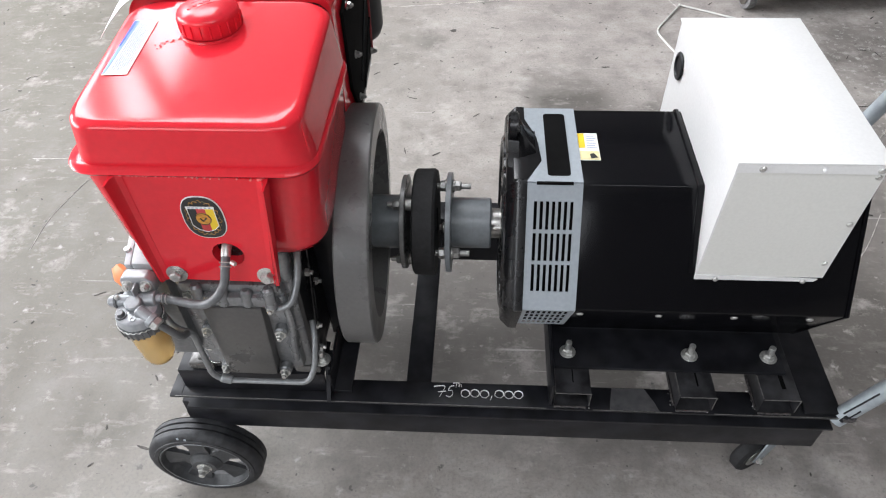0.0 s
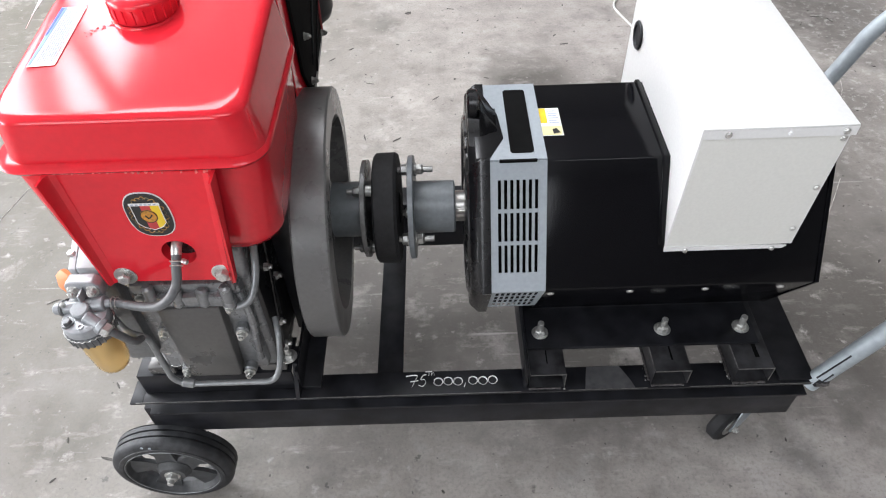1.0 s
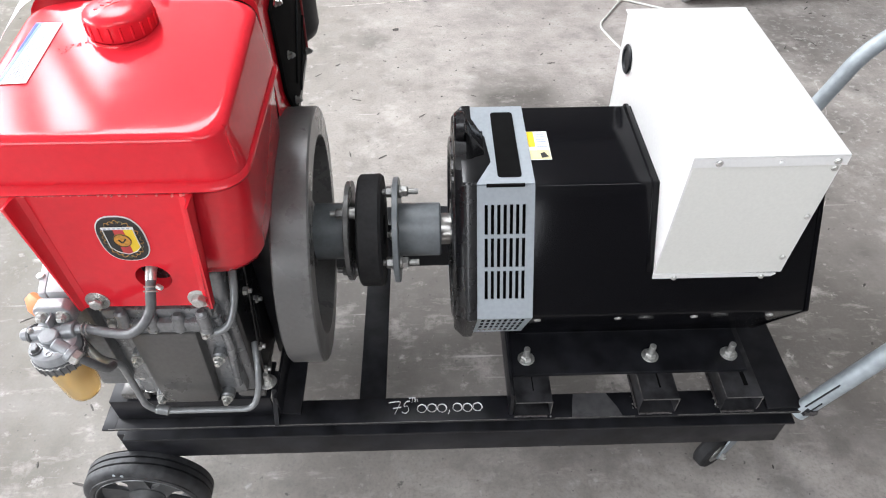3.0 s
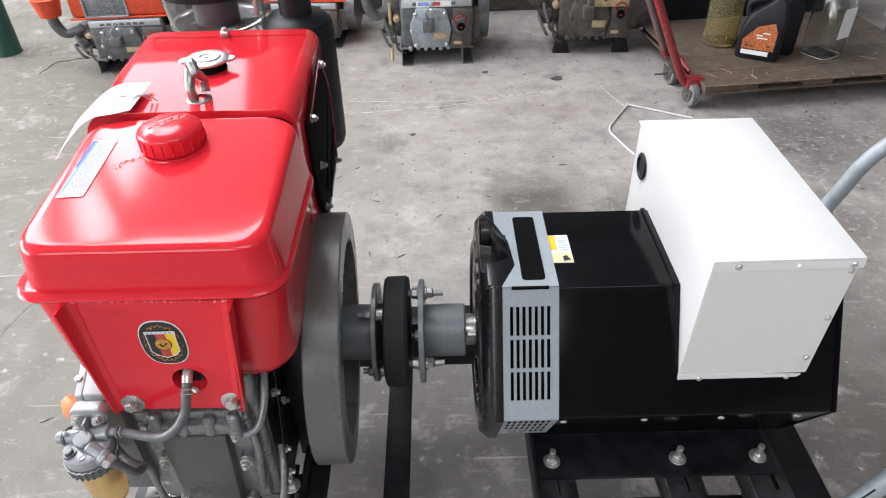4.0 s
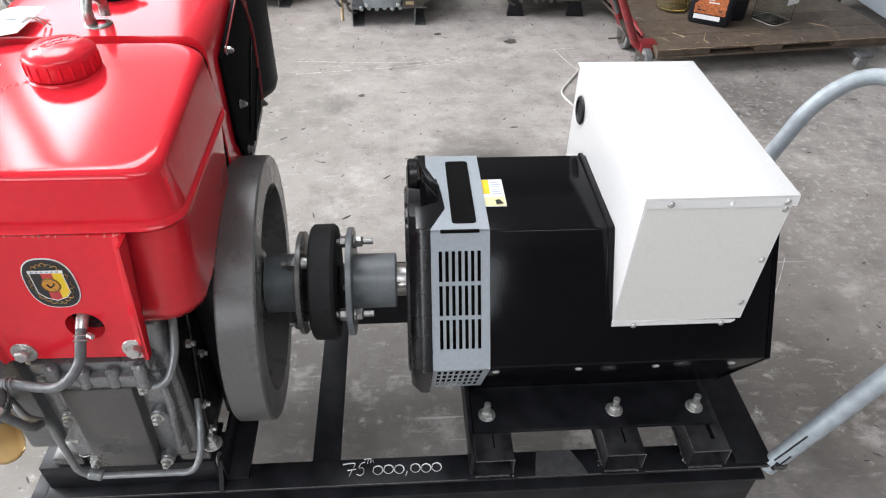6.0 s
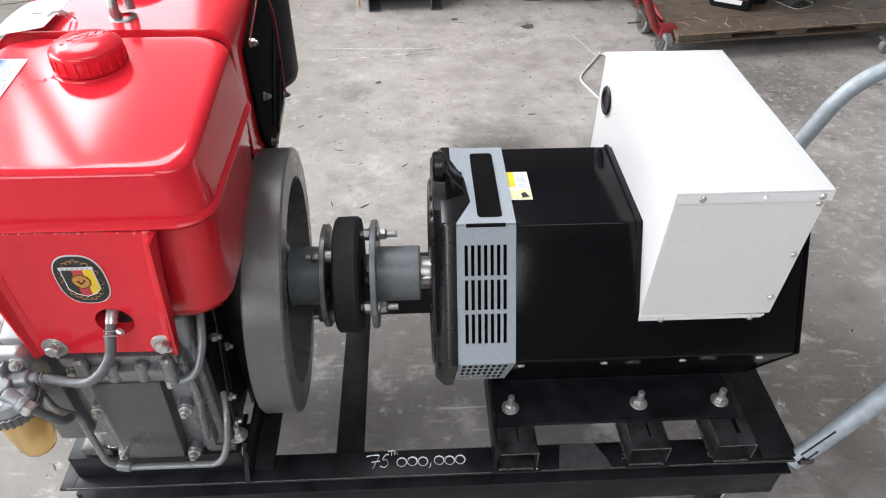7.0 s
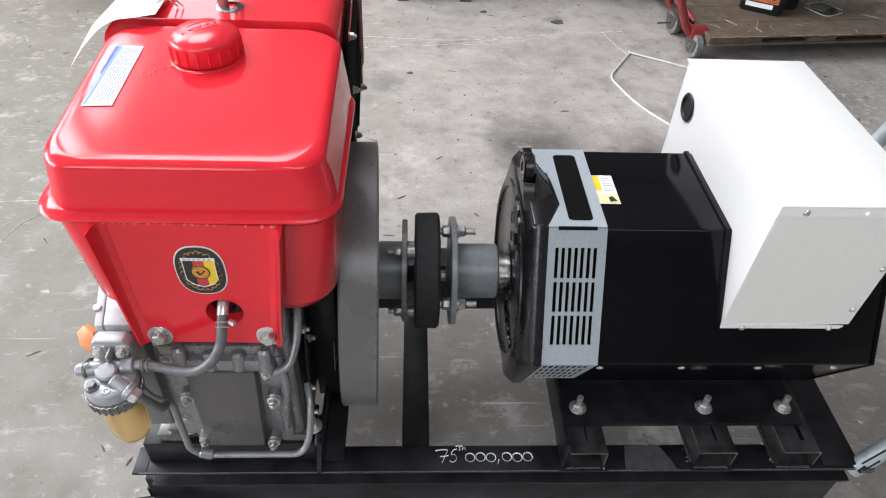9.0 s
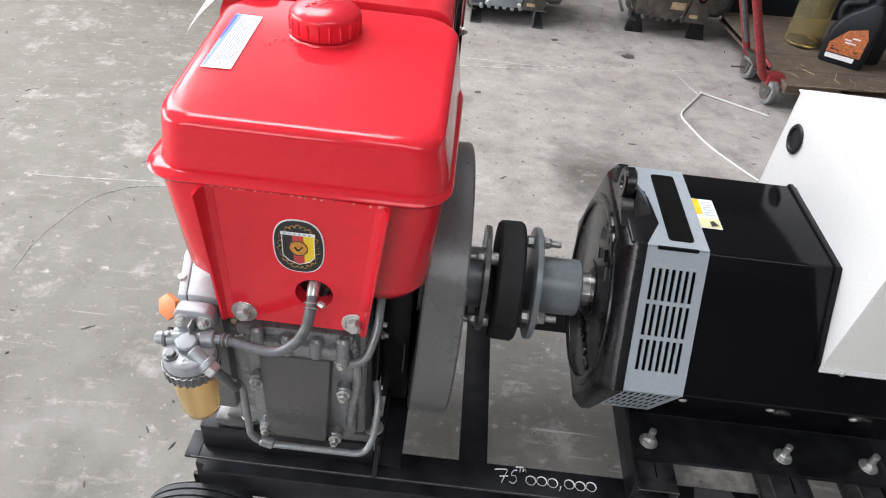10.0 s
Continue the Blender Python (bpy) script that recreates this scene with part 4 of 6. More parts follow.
def shield(x0, x1, mat, name):
    def low(x):
        return 0.8625 + 0.012 * (abs(x + 0.321) / 0.018) ** 2
    xs = [x0 + (x1 - x0) * k / 4 for k in range(5)]
    part(name, prism([(x, low(x)) for x in xs] + [(x1, 0.908), (x0, 0.908)], "y", PY - 0.0030, PY - 0.0026), mat, badge, smooth=0)


shield(-0.3395, -0.3275, INK_BLACK, "stripe")
shield(-0.3275, -0.3145, INK_RED, "stripe")
shield(-0.3145, -0.3025, YELLOW, "stripe")
part("shield_edge", tube([(-0.3398, PY - 0.0030, 0.9085), (-0.3398, PY - 0.0030, 0.8745), (-0.333, PY - 0.0030, 0.8665), (-0.321, PY - 0.0030, 0.8618), (-0.309, PY - 0.0030, 0.8665), (-0.3022, PY - 0.0030, 0.8745), (-0.3022, PY - 0.0030, 0.9085)], 0.0006, 5), PAPER, badge)
part("shield_top", box(-0.341, -0.301, PY - 0.0034, PY - 0.0026, 0.9055, 0.9095), PAPER, badge)
for k in range(6):
    part("print_bar", box(-0.338 + 0.0058 * k, -0.3345 + 0.0058 * k, PY - 0.0037, PY - 0.0034, 0.9065, 0.9085), INK, badge, smooth=0)
part("medallion", lathe((-0.321, PY - 0.0030, 0.887), (0, -1, 0), [(0, 0.0112), (0.0008, 0.0106), (0.0010, 0)], 28), BRONZE, badge)
part("medallion_edge", lathe((-0.321, PY - 0.0040, 0.887), (0, -1, 0), [(0, 0.0112), (0.0004, 0.0110), (0.0004, 0.0103), (0, 0.0101)], 28, closed=True), INK_BLACK, badge)
part("mark", tube(smooth_path([(-0.325, PY - 0.0042, 0.889), (-0.322, PY - 0.0042, 0.884), (-0.318, PY - 0.0042, 0.887), (-0.316, PY - 0.0042, 0.890)]), 0.0010, 5), INK_BLACK, badge)

# fuel hose from the tank outlet to the filter
hose = thing("fuel_hose", (-0.36, 0.46, 0.73), "grey rubber fuel hose with wire clamps", "hose")
part("hose", tube(smooth_path([(-0.306, 0.487, 0.818), (-0.306, 0.472, 0.806), (-0.310, 0.462, 0.785), (-0.322, 0.450, 0.768), (-0.345, 0.450, 0.750), (-0.375, 0.458, 0.741), (-0.400, 0.466, 0.738), (-0.422, 0.4705, 0.7375)]), 0.0068, 14), HOSE, hose)
part("outlet_elbow", tube(smooth_path([(-0.306, 0.53, 0.828), (-0.306, 0.50, 0.826), (-0.306, 0.486, 0.817)]), 0.0075, 14), STEEL, hose)
for p, q in (((-0.306, 0.480, 0.812), (0, -0.5, -0.4)), ((-0.412, 0.4690, 0.7380), (-1, 0.05, 0))):
    for d in (0, 0.006):
        c = Vector(p) + Vector(q).normalized() * d
        part("clamp_wire", lathe(c, q, [(0, 0.0085), (0.001, 0.0093), (0.002, 0.0085), (0.001, 0.0076)], 18, closed=True), STEEL, hose)
part("clamp_screw", hexbolt((-0.296, 0.478, 0.814), (1, -0.6, 0), 0.004, 0.008), STEEL, hose)

# fuel filter with settling bowl
filt = thing("fuel_filter", (-0.460, 0.46, 0.60), "cast aluminium fuel filter with amber settling bowl", "filter")
part("mount_flange", prism([(-0.485, 0.738), (-0.485, 0.763), (-0.479, 0.771), (-0.441, 0.771), (-0.434, 0.763), (-0.434, 0.738)], "y", 0.480, 0.500, 0.003), FILTER_ALU, filt)
part("stem", box(-0.478, -0.440, 0.4995, 0.530, 0.732, 0.752, 0.003), ALU, filt)
for x in (-0.473, -0.445):
    part("bolt", hexbolt((x, 0.4795, 0.755), (0, -1, 0.25), 0.0070, 0.007, 0.003, 0.0095), STEEL, filt)
part("web", box(-0.4600, -0.4572, 0.462, 0.481, 0.738, 0.762, 0.001), FILTER_ALU, filt)
part("body", cyl((-0.493, 0.465, 0.734), (-0.431, 0.470, 0.737), 0.0100, 20, 0.002), FILTER_ALU, filt)
part("body_saddle", prism([(-0.487, 0.726), (-0.436, 0.728), (-0.436, 0.741), (-0.487, 0.739)], "y", 0.470, 0.482, 0.003), FILTER_ALU, filt)
part("collar", cyl((-0.4935, 0.465, 0.734), (-0.4885, 0.4654, 0.7343), 0.0122, 20, 0.001), OLD_GREY, filt)
part("outlet_block", cyl((-0.447, 0.4688, 0.7364), (-0.430, 0.470, 0.737), 0.0122, 20, 0.0015), FILTER_ALU, filt)
part("inlet", cyl((-0.431, 0.470, 0.737), (-0.420, 0.4705, 0.7375), 0.0066, 16, 0.001), FILTER_ALU, filt)
part("plug", lathe((-0.493, 0.465, 0.734), (-1, -0.06, -0.05), [(0, 0.0085), (0.004, 0.0090), (0.009, 0.0085), (0.012, 0.0055), (0.013, 0)], 18), FILTER_ALU, filt)
part("bleed_screw", hexbolt((-0.4865, 0.462, 0.744), (0, -0.3, 1), 0.0042, 0.005, 0.002), STEEL, filt)
CB = Vector((-0.458, 0.452, 0.703))
part("head", lathe(CB, (0, 0, 1), [(0.012, 0), (0.012, 0.0325), (0.016, 0.0332), (0.024, 0.0330), (0.028, 0.0310), (0.030, 0.0270), (0.0305, 0.0180), (0.0310, 0)], 40), FILTER_ALU, filt)
part("neck", prism([(-0.478, 0.466), (-0.450, 0.468), (-0.447, 0.455), (-0.456, 0.446), (-0.469, 0.446), (-0.478, 0.455)], "z", 0.728, 0.742, 0.003), FILTER_ALU, filt)
part("neck_boss", lathe((-0.460, 0.455, 0.741), (0.05, -0.25, 1), [(0, 0.0125), (0.004, 0.0125), (0.006, 0.0105), (0.0062, 0)], 24), FILTER_ALU, filt)
part("screw_boss", lathe((-0.475, 0.437, 0.732), (0, 0, 1), [(0, 0.0090), (0.004, 0.0085), (0.0045, 0)], 18), OLD_GREY, filt)
part("screw", hexbolt((-0.475, 0.437, 0.7362), (0, -0.05, 1), 0.0066, 0.0055), OLD_GREY, filt)
part("cast_ring", lathe((-0.455, 0.430, 0.7338), (0, 0, 1), [(0, 0.0048), (0.0009, 0.0044), (0.0009, 0.0034), (0, 0.0030)], 16, closed=True), FILTER_ALU, filt)
band = part("ring_nut", lathe(CB, (0, 0, 1), [(-0.006, 0.026), (-0.006, 0.0325), (0.000, 0.0345), (0.012, 0.0348), (0.014, 0.0335), (0.014, 0.026)], 40, closed=True), OLD_GREY, filt, "ribbed dark grey ring nut")
for k in range(26):
    a = 2 * math.pi * k / 26
    d = Vector((math.cos(a), math.sin(a), 0))
    part("rib", tube([CB + d * 0.0335 + Vector((0, 0, -0.0055)), CB + d * 0.0348 + Vector((0, 0, 0.010))], 0.0019, 5), OLD_GREY, band)
part("worn_glint_edge", tube([CB + Vector((0.0350 * math.cos(a), 0.0350 * math.sin(a), 0.0115 + 0.0011 * math.sin(26 * a))) for a in [2 * math.pi * k / 130 for k in range(131)]], 0.0009, 5), STEEL, band)
part("bowl", lathe(CB, (0, 0, -1), [(0.004, 0.0), (0.004, 0.0285), (0.040, 0.0275), (0.078, 0.0250), (0.090, 0.0215), (0.097, 0.0140), (0.099, 0.0060), (0.099, 0)], 40), AMBER, filt, "amber translucent plastic settling bowl")
cock = Vector((0.80, -0.34, -0.50)).normalized()
C0 = Vector((-0.452, 0.446, 0.738))
part("cock", cyl(C0, C0 + cock * 0.022, 0.0092, 20, 0.0015), FILTER_ALU, filt)
part("cock_collar", cyl(C0 + cock * 0.0215, C0 + cock * 0.031, 0.0122, 22, 0.0015), FILTER_ALU, filt)
part("cock_nut", hexbolt(C0 + cock * 0.031, cock, 0.0112, 0.0105), STEEL, filt)
part("return_hose", tube(smooth_path([(-0.424, 0.434, 0.722), (-0.415, 0.438, 0.702), (-0.408, 0.450, 0.668), (-0.412, 0.472, 0.645)]), 0.0062, 12), HOSE, filt)
part("drain_hose", tube(smooth_path([(-0.494, 0.482, 0.727), (-0.501, 0.484, 0.700), (-0.502, 0.484, 0.660), (-0.497, 0.484, 0.618)]), 0.0072, 12), RUBBER_CLEAN, filt, "short black rubber hose")
part("hose_end", cyl((-0.4985, 0.484, 0.628), (-0.4965, 0.484, 0.610), 0.0092, 14, 0.001), RUBBER_CLEAN, filt)
part("hose_wire", lathe((-0.5008, 0.484, 0.698), (0, 0, 1), [(0, 0.0078), (0.001, 0.0085), (0.002, 0.0078), (0.001, 0.0070)], 14, closed=True), STEEL, filt)

# front cover, bosses, bolts
part("top_flange", box(-0.425, -0.262, 0.522, 0.56, 0.690, 0.712, 0.005, 2), ENGINE, engine)
part("front_face", box(-0.418, -0.258, 0.530, 0.56, 0.468, 0.695, 0.007, 2), ENGINE, engine)
cover = part("front_cover", prism([(-0.392, 0.672), (-0.290, 0.672), (-0.301, 0.478), (-0.394, 0.478)], "y", 0.506, 0.534, 0.006), ENGINE_SMOOTH, engine, "smooth grey cover plate")
part("cover_head", box(-0.398, -0.275, 0.510, 0.536, 0.668, 0.694, 0.005, 2), ENGINE, engine)
for x, z0, z1 in ((-0.393, 0.668, 0.716), (-0.352, 0.672, 0.706), (-0.312, 0.672, 0.706), (-0.275, 0.662, 0.712)):
    part("boss", cyl((x, 0.512, z0), (x, 0.518, z1), 0.0095, 16, 0.004), ENGINE, engine)
for x, z in ((-0.402, 0.60), (-0.275, 0.595), (-0.397, 0.487), (-0.289, 0.480), (-0.276, 0.668)):
    part("boss", cyl((x, 0.535, z), (x, 0.514, z), 0.0115, 16, 0.003), ENGINE, engine)
    part("bolt", hexbolt((x, 0.513, z), (0, -1, 0), 0.0072, 0.007, 0.004, 0.010), STEEL, engine)
part("rib", tube(smooth_path([(-0.262, 0.532, 0.68), (-0.256, 0.526, 0.62), (-0.262, 0.526, 0.56), (-0.268, 0.53, 0.50)]), 0.007, 10), ENGINE, engine)
part("rib", tube(smooth_path([(-0.420, 0.545, 0.63), (-0.445, 0.548, 0.628), (-0.470, 0.552, 0.626)]), 0.006, 8), ENGINE, engine)
part("side_cover", box(-0.470, -0.412, 0.540, 0.58, 0.50, 0.690, 0.008, 2), ENGINE, engine)
for x, y, z in ((-0.428, 0.540, 0.706), (-0.425, 0.538, 0.665), (-0.435, 0.55, 0.505)):
    part("bolt", hexbolt((x, y, z), (0, -1, 0), 0.007, 0.007, 0.0, 0.010), STEEL, engine)
part("oil_filler", lathe((-0.508, 0.527, 0.727), (-0.45, -0.75, 0.42), [(0, 0), (0, 0.016), (0.004, 0.0185), (0.010, 0.0185), (0.013, 0.011), (0.013, 0)], 6), ORANGE, engine, "orange plastic oil filler plug")
part("lid_screw", hexbolt((-0.4955, 0.545, 0.764), (0, 0, 1), 0.006, 0.005), STEEL, engine)
for x, y in ((-0.470, 0.565), (-0.262, 0.565)):
    part("foot", box(x - 0.025, x + 0.025, 0.548, 0.62, 0.4255, 0.446, 0.004), ENGINE_SMOOTH, engine)
    part("foot_bolt", hexbolt((x + (0.03 if x < -0.4 else 0.028), y, 0.4465), (0, 0, 1), 0.010, 0.010, 0.014, 0.016), STEEL, engine)

# oil pipes
oil = thing("oil_pipe", (-0.33, 0.49, 0.485), "grey painted steel oil pipe bent round the engine front", "pipe")
part("pipe", tube(bent([(-0.475, 0.520, 0.645), (-0.440, 0.489, 0.636), (-0.412, 0.487, 0.628), (-0.412, 0.487, 0.560), (-0.412, 0.487, 0.505), (-0.394, 0.486, 0.489), (-0.238, 0.486, 0.489), (-0.226, 0.502, 0.515), (-0.224, 0.530, 0.560), (-0.232, 0.560, 0.575)], 0.022, 6), 0.0053, 12), PIPE, oil)
part("sleeve", cyl((-0.398, 0.4865, 0.496), (-0.378, 0.486, 0.489), 0.0085, 14, 0.002), PIPE, oil)
pipe2 = thing("oil_pipe", (-0.25, 0.52, 0.655), "grey painted steel pipe rising behind the tank bracket", "pipe")
part("pipe", tube(bent([(-0.285, 0.515, 0.660), (-0.245, 0.518, 0.664), (-0.232, 0.545, 0.70), (-0.230, 0.575, 0.76), (-0.230, 0.60, 0.82)], 0.03, 6), 0.0062, 12), PIPE, pipe2)

# black parts between block and flywheel
for y, z in ((0.746, 0.52), (0.631, 0.602), (0.583, 0.532), (0.60, 0.66), (0.575, 0.475)):
    part("bolt", hexbolt((-0.2405, y, z), (1, 0, 0), 0.0075, 0.008, 0.006, 0.010), STEEL, engine)
part("lever_arm", prism([(0.60, 0.53), (0.622, 0.53), (0.632, 0.605), (0.616, 0.608)], "x", -0.240, -0.235, 0.001), BLACK_CAST, engine)
part("throttle_rod", tube(smooth_path([(-0.237, 0.57, 0.47), (-0.236, 0.585, 0.55), (-0.237, 0.61, 0.62), (-0.237, 0.63, 0.70)]), 0.003, 8), BLACK_CAST, engine)
part("flywheel_guard", box(-0.2375, -0.192, 0.665, 1.02, 0.40, 0.76, 0.003), BLACK, engine, "black guard between block and flywheel")
part("bent_tab", prism([(0.640, 0.505), (0.662, 0.500), (0.668, 0.555), (0.655, 0.560)], "x", -0.200, -0.1985), ALU, engine)

# water hopper behind the tank
hop = thing("water_hopper", (-0.36, 1.03, 0.77), "glossy red sheet-steel water hopper with lifting eye and filler cap", "hopper")


def hop_ring(y, z_top, x0, x1, inset=0.0, drop=0.0):
    out = []
    pts = [(x0 + inset, 0.90), (x0 + inset, z_top - 0.045)]
    for k in range(7):
        a = radians(180 - 15 * k)
        pts.append((x0 + inset + 0.045 + 0.045 * math.cos(a), z_top - drop - 0.045 + 0.045 * math.sin(a)))
    for k in range(7):
        a = radians(90 - 15 * k)
        pts.append((x1 - inset - 0.030 + 0.030 * math.cos(a), z_top - drop - 0.030 + 0.030 * math.sin(a)))
    pts.append((x1 - inset, 0.78))
    return [(x, y, z) for x, z in pts]


part("shell", loft([hop_ring(0.829, 1.038, -0.500, -0.176, 0.002, 0.0015), hop_ring(0.8305, 1.0405, -0.502, -0.174), hop_ring(1.02, 1.038, -0.528, -0.178), hop_ring(1.195, 1.034, -0.540, -0.186), hop_ring(1.212, 1.026, -0.545, -0.192, 0.008, 0.008)]), RED, hop, smooth=50)
part("seam_gap", loft([hop_ring(0.8115, 1.036, -0.497, -0.170, 0.006, 0.008), hop_ring(0.8292, 1.036, -0.497, -0.170, 0.006, 0.008)]), DARK, hop, smooth=0)
part("seam_bead", tube([(-0.50, 1.158, 1.0355), (-0.49, 1.158, 1.0365), (-0.22, 1.158, 1.0365), (-0.205, 1.158, 1.034)], 0.0012, 6), RED_CAP, hop)
HK = Vector((-0.331, 0.875, 1.040))
part("eye_collar", lathe(HK, (0, 0, 1), [(0, 0.020), (0.002, 0.019), (0.003, 0.012)], 24), DULL_STEEL, hop)
loop = [(HK.x - 0.0060, HK.y - 0.005, HK.z), (HK.x - 0.0075, HK.y - 0.005, HK.z + 0.022)]
for k in range(9):
    a = radians(180 - 22.5 * k)
    loop.append((HK.x - 0.0005 + 0.0070 * math.cos(a), HK.y + 0.005 - 0.010 * math.cos(a), HK.z + 0.045 + 0.0125 * math.sin(a)))
loop += [(HK.x + 0.0075, HK.y + 0.015, HK.z + 0.028), (HK.x + 0.0085, HK.y + 0.013, HK.z + 0.007)]
part("lifting_eye", tube(smooth_path(loop, 3), 0.0075, 16), DULL_STEEL, hop, "zinc-plated lifting eye")
RC = Vector((-0.347, 0.998, 1.039))
part("filler_neck", lathe(RC, (0, 0, 1), [(0, 0.031), (0.012, 0.029), (0.012, 0.0)], 32), DARK, hop)
rc = part("pressure_cap", lathe(RC + Vector((0, 0, 0.013)), (0, 0, 1), [(0, 0), (0, 0.0345), (0.002, 0.037), (0.005, 0.037), (0.007, 0.034), (0.0068, 0.024), (0.0088, 0.022), (0.0088, 0.012), (0.0070, 0.010), (0.0072, 0.0035), (0.0090, 0.003), (0.0090, 0)], 36), STEEL, hop, "embossed tinplate pressure cap")
for s in (-1, 1):
    part("ear", lathe(RC + Vector((s * 0.036, s * 0.004, 0.0135)), (0, 0, 1), [(0, 0), (0, 0.0105), (0.001, 0.0115), (0.003, 0.0115), (0.004, 0.0105), (0.004, 0)], 18), STEEL, rc)
part("rear_catch", box(-0.366, -0.350, 1.152, 1.168, 1.034, 1.046, 0.002), DULL_STEEL, hop)
part("wing_bolt", hexbolt((-0.358, 1.160, 1.046), (0, 0, 1), 0.005, 0.006), DULL_STEEL, hop)
hop.location += Vector((0, -0.018, 0.02))

# radiator side screen
scr = thing("radiator_screen", (-0.17, 1.0, 0.79), "black radiator side screen held by zinc bolts in a red frame", "screen")
part("screen", prism([(0.862, 1.005), (1.034, 1.045), (1.070, 1.00), (1.094, 0.94), (1.078, 0.812), (0.905, 0.79), (0.862, 0.86)], "x", -0.1735, -0.1675, 0.001), DARK, scr)
part("frame_edge", tube(smooth_path([(-0.167, 1.034, 1.046), (-0.166, 1.071, 1.00), (-0.166, 1.095, 0.94), (-0.166, 1.079, 0.812)]), 0.0022, 8), OLD_RED, scr)
part("frame_edge", tube([(-0.167, 1.033, 1.046), (-0.166, 0.878, 1.006)], 0.0014, 8), OLD_RED, scr)
part("brace", tube([(-0.166, 1.07, 0.95), (-0.166, 0.94, 0.83)], 0.002, 6), BLACK_CASE, scr)
part("brace", tube([(-0.166, 1.085, 0.885), (-0.166, 0.965, 0.80)], 0.002, 6), BLACK_CASE, scr)
for y, z in ((1.031, 1.040), (0.892, 1.004), (1.073, 0.818), (0.915, 0.90), (0.91, 0.815)):
    part("bolt", hexbolt((-0.1675, y, z), (1, 0, 0), 0.0058, 0.007, 0.003, 0.0075), DULL_STEEL, scr)
part("strap", prism([(0.905, 0.785), (0.93, 0.775), (1.075, 0.80), (1.078, 0.812)], "x", -0.171, -0.1685), OLD_GREY, scr)
part("support", box(-0.48, -0.20, 0.86, 1.19, 0.766, 0.779, 0.003), BLACK_CAST, scr)

# silencer and air cleaner behind
sil = thing("silencer", (-0.226, 1.32, 0.70), "matt black upright exhaust silencer drum", "silencer")
part("drum", lathe((-0.226, 1.32, 0.70), (0, 0, 1), [(0, 0), (0, 0.055), (0.012, 0.070), (0.03, 0.076), (0.285, 0.076), (0.305, 0.072), (0.318, 0.058), (0.322, 0.034), (0.322, 0)], 48), BLACK_MATT, sil)
part("outlet_pipe", cyl((-0.226, 1.32, 1.02), (-0.226, 1.32, 1.20), 0.034, 28), BLACK_MATT, sil)
part("inlet_pipe", tube(bent([(-0.226, 1.32, 0.705), (-0.226, 1.32, 0.64), (-0.30, 1.10, 0.62)], 0.06), 0.028, 16), BLACK_MATT, sil)
part("drain_lug", box(-0.235, -0.205, 1.235, 1.26, 0.695, 0.708, 0.002), BLACK_MATT, sil)
sil.location += Vector((-0.028, 0, 0.018))
air = thing("air_cleaner", (-0.50, 1.42, 0.90), "oil-bath air cleaner with smoky clear plastic bowl and black lid", "air cleaner")
part("bowl", lathe((-0.50, 1.42, 0.945), (0, 0, 1), [(0, 0), (0, 0.086), (0.010, 0.104), (0.075, 0.113), (0.078, 0.113), (0.078, 0.109), (0.012, 0.100), (0.004, 0.084), (0.004, 0)], 48), SMOKE, air, "smoky clear plastic bowl")
part("bowl_rim", lathe((-0.50, 1.42, 0.947), (0, 0, 1), [(0, 0.100), (0.004, 0.107), (0.008, 0.106), (0.006, 0.099)], 48, closed=True), CLEAR, air, "thick clear rim")
part("lid", lathe((-0.50, 1.42, 1.023), (0, 0, 1), [(0, 0), (0, 0.117), (0.012, 0.120), (0.03, 0.115), (0.09, 0.07), (0.10, 0)], 48), BLACK_MATT, air)
part("core", lathe((-0.50, 1.42, 0.951), (0, 0, 1), [(0, 0), (0, 0.050), (0.065, 0.050), (0.065, 0)], 24), OLD_GREY, air)
part("base_cup", lathe((-0.50, 1.42, 0.925), (0, 0, 1), [(0, 0), (0, 0.060), (0.012, 0.080), (0.0195, 0.084), (0.0195, 0)], 40), BLACK_MATT, air)
part("clip", box(-0.392, -0.384, 1.335, 1.350, 0.985, 1.030, 0.002), STEEL, air)
part("base_pipe", tube(bent([(-0.50, 1.42, 0.93), (-0.50, 1.42, 0.86), (-0.42, 1.12, 0.72), (-0.40, 1.05, 0.70)], 0.05), 0.03, 16), BLACK_MATT, air)

air.location += Vector((0.046, 0, 0.042))

# paper tag tucked under the hopper's seam
tag = thing("paper_tag", (-0.50, 0.86, 1.045), "curled white card tag tied with white string", "tag")
far_edge = smooth_path([(-0.420, 0.905, 1.068), (-0.465, 0.897, 1.070), (-0.487, 0.872, 1.064), (-0.500, 0.842, 1.055), (-0.512, 0.820, 1.045), (-0.522, 0.796, 1.030), (-0.525, 0.755, 1.019)], 4)
near_edge = smooth_path([(-0.415, 0.797, 1.072), (-0.440, 0.787, 1.071), (-0.468, 0.788, 1.066), (-0.491, 0.787, 1.054), (-0.507, 0.786, 1.040), (-0.517, 0.772, 1.030), (-0.525, 0.750, 1.018)], 4)
part("card", loft([[Vector(p), Vector(q), Vector(q) + Vector((0, 0, 0.0007)), Vector(p) + Vector((0, 0, 0.0007))] for p, q in zip(far_edge, near_edge)]), PAPER, tag)
for dx in (0, 0.008):
    part("string", tube(smooth_path([(-0.425, 0.835, 1.072), (-0.412 + dx, 0.838, 1.078), (-0.402 + dx, 0.85, 1.062)]), 0.0012, 5), CABLE, tag)
part("print_line", box(-0.450, -0.437, 0.845, 0.849, 1.0722, 1.0730), INK, tag)


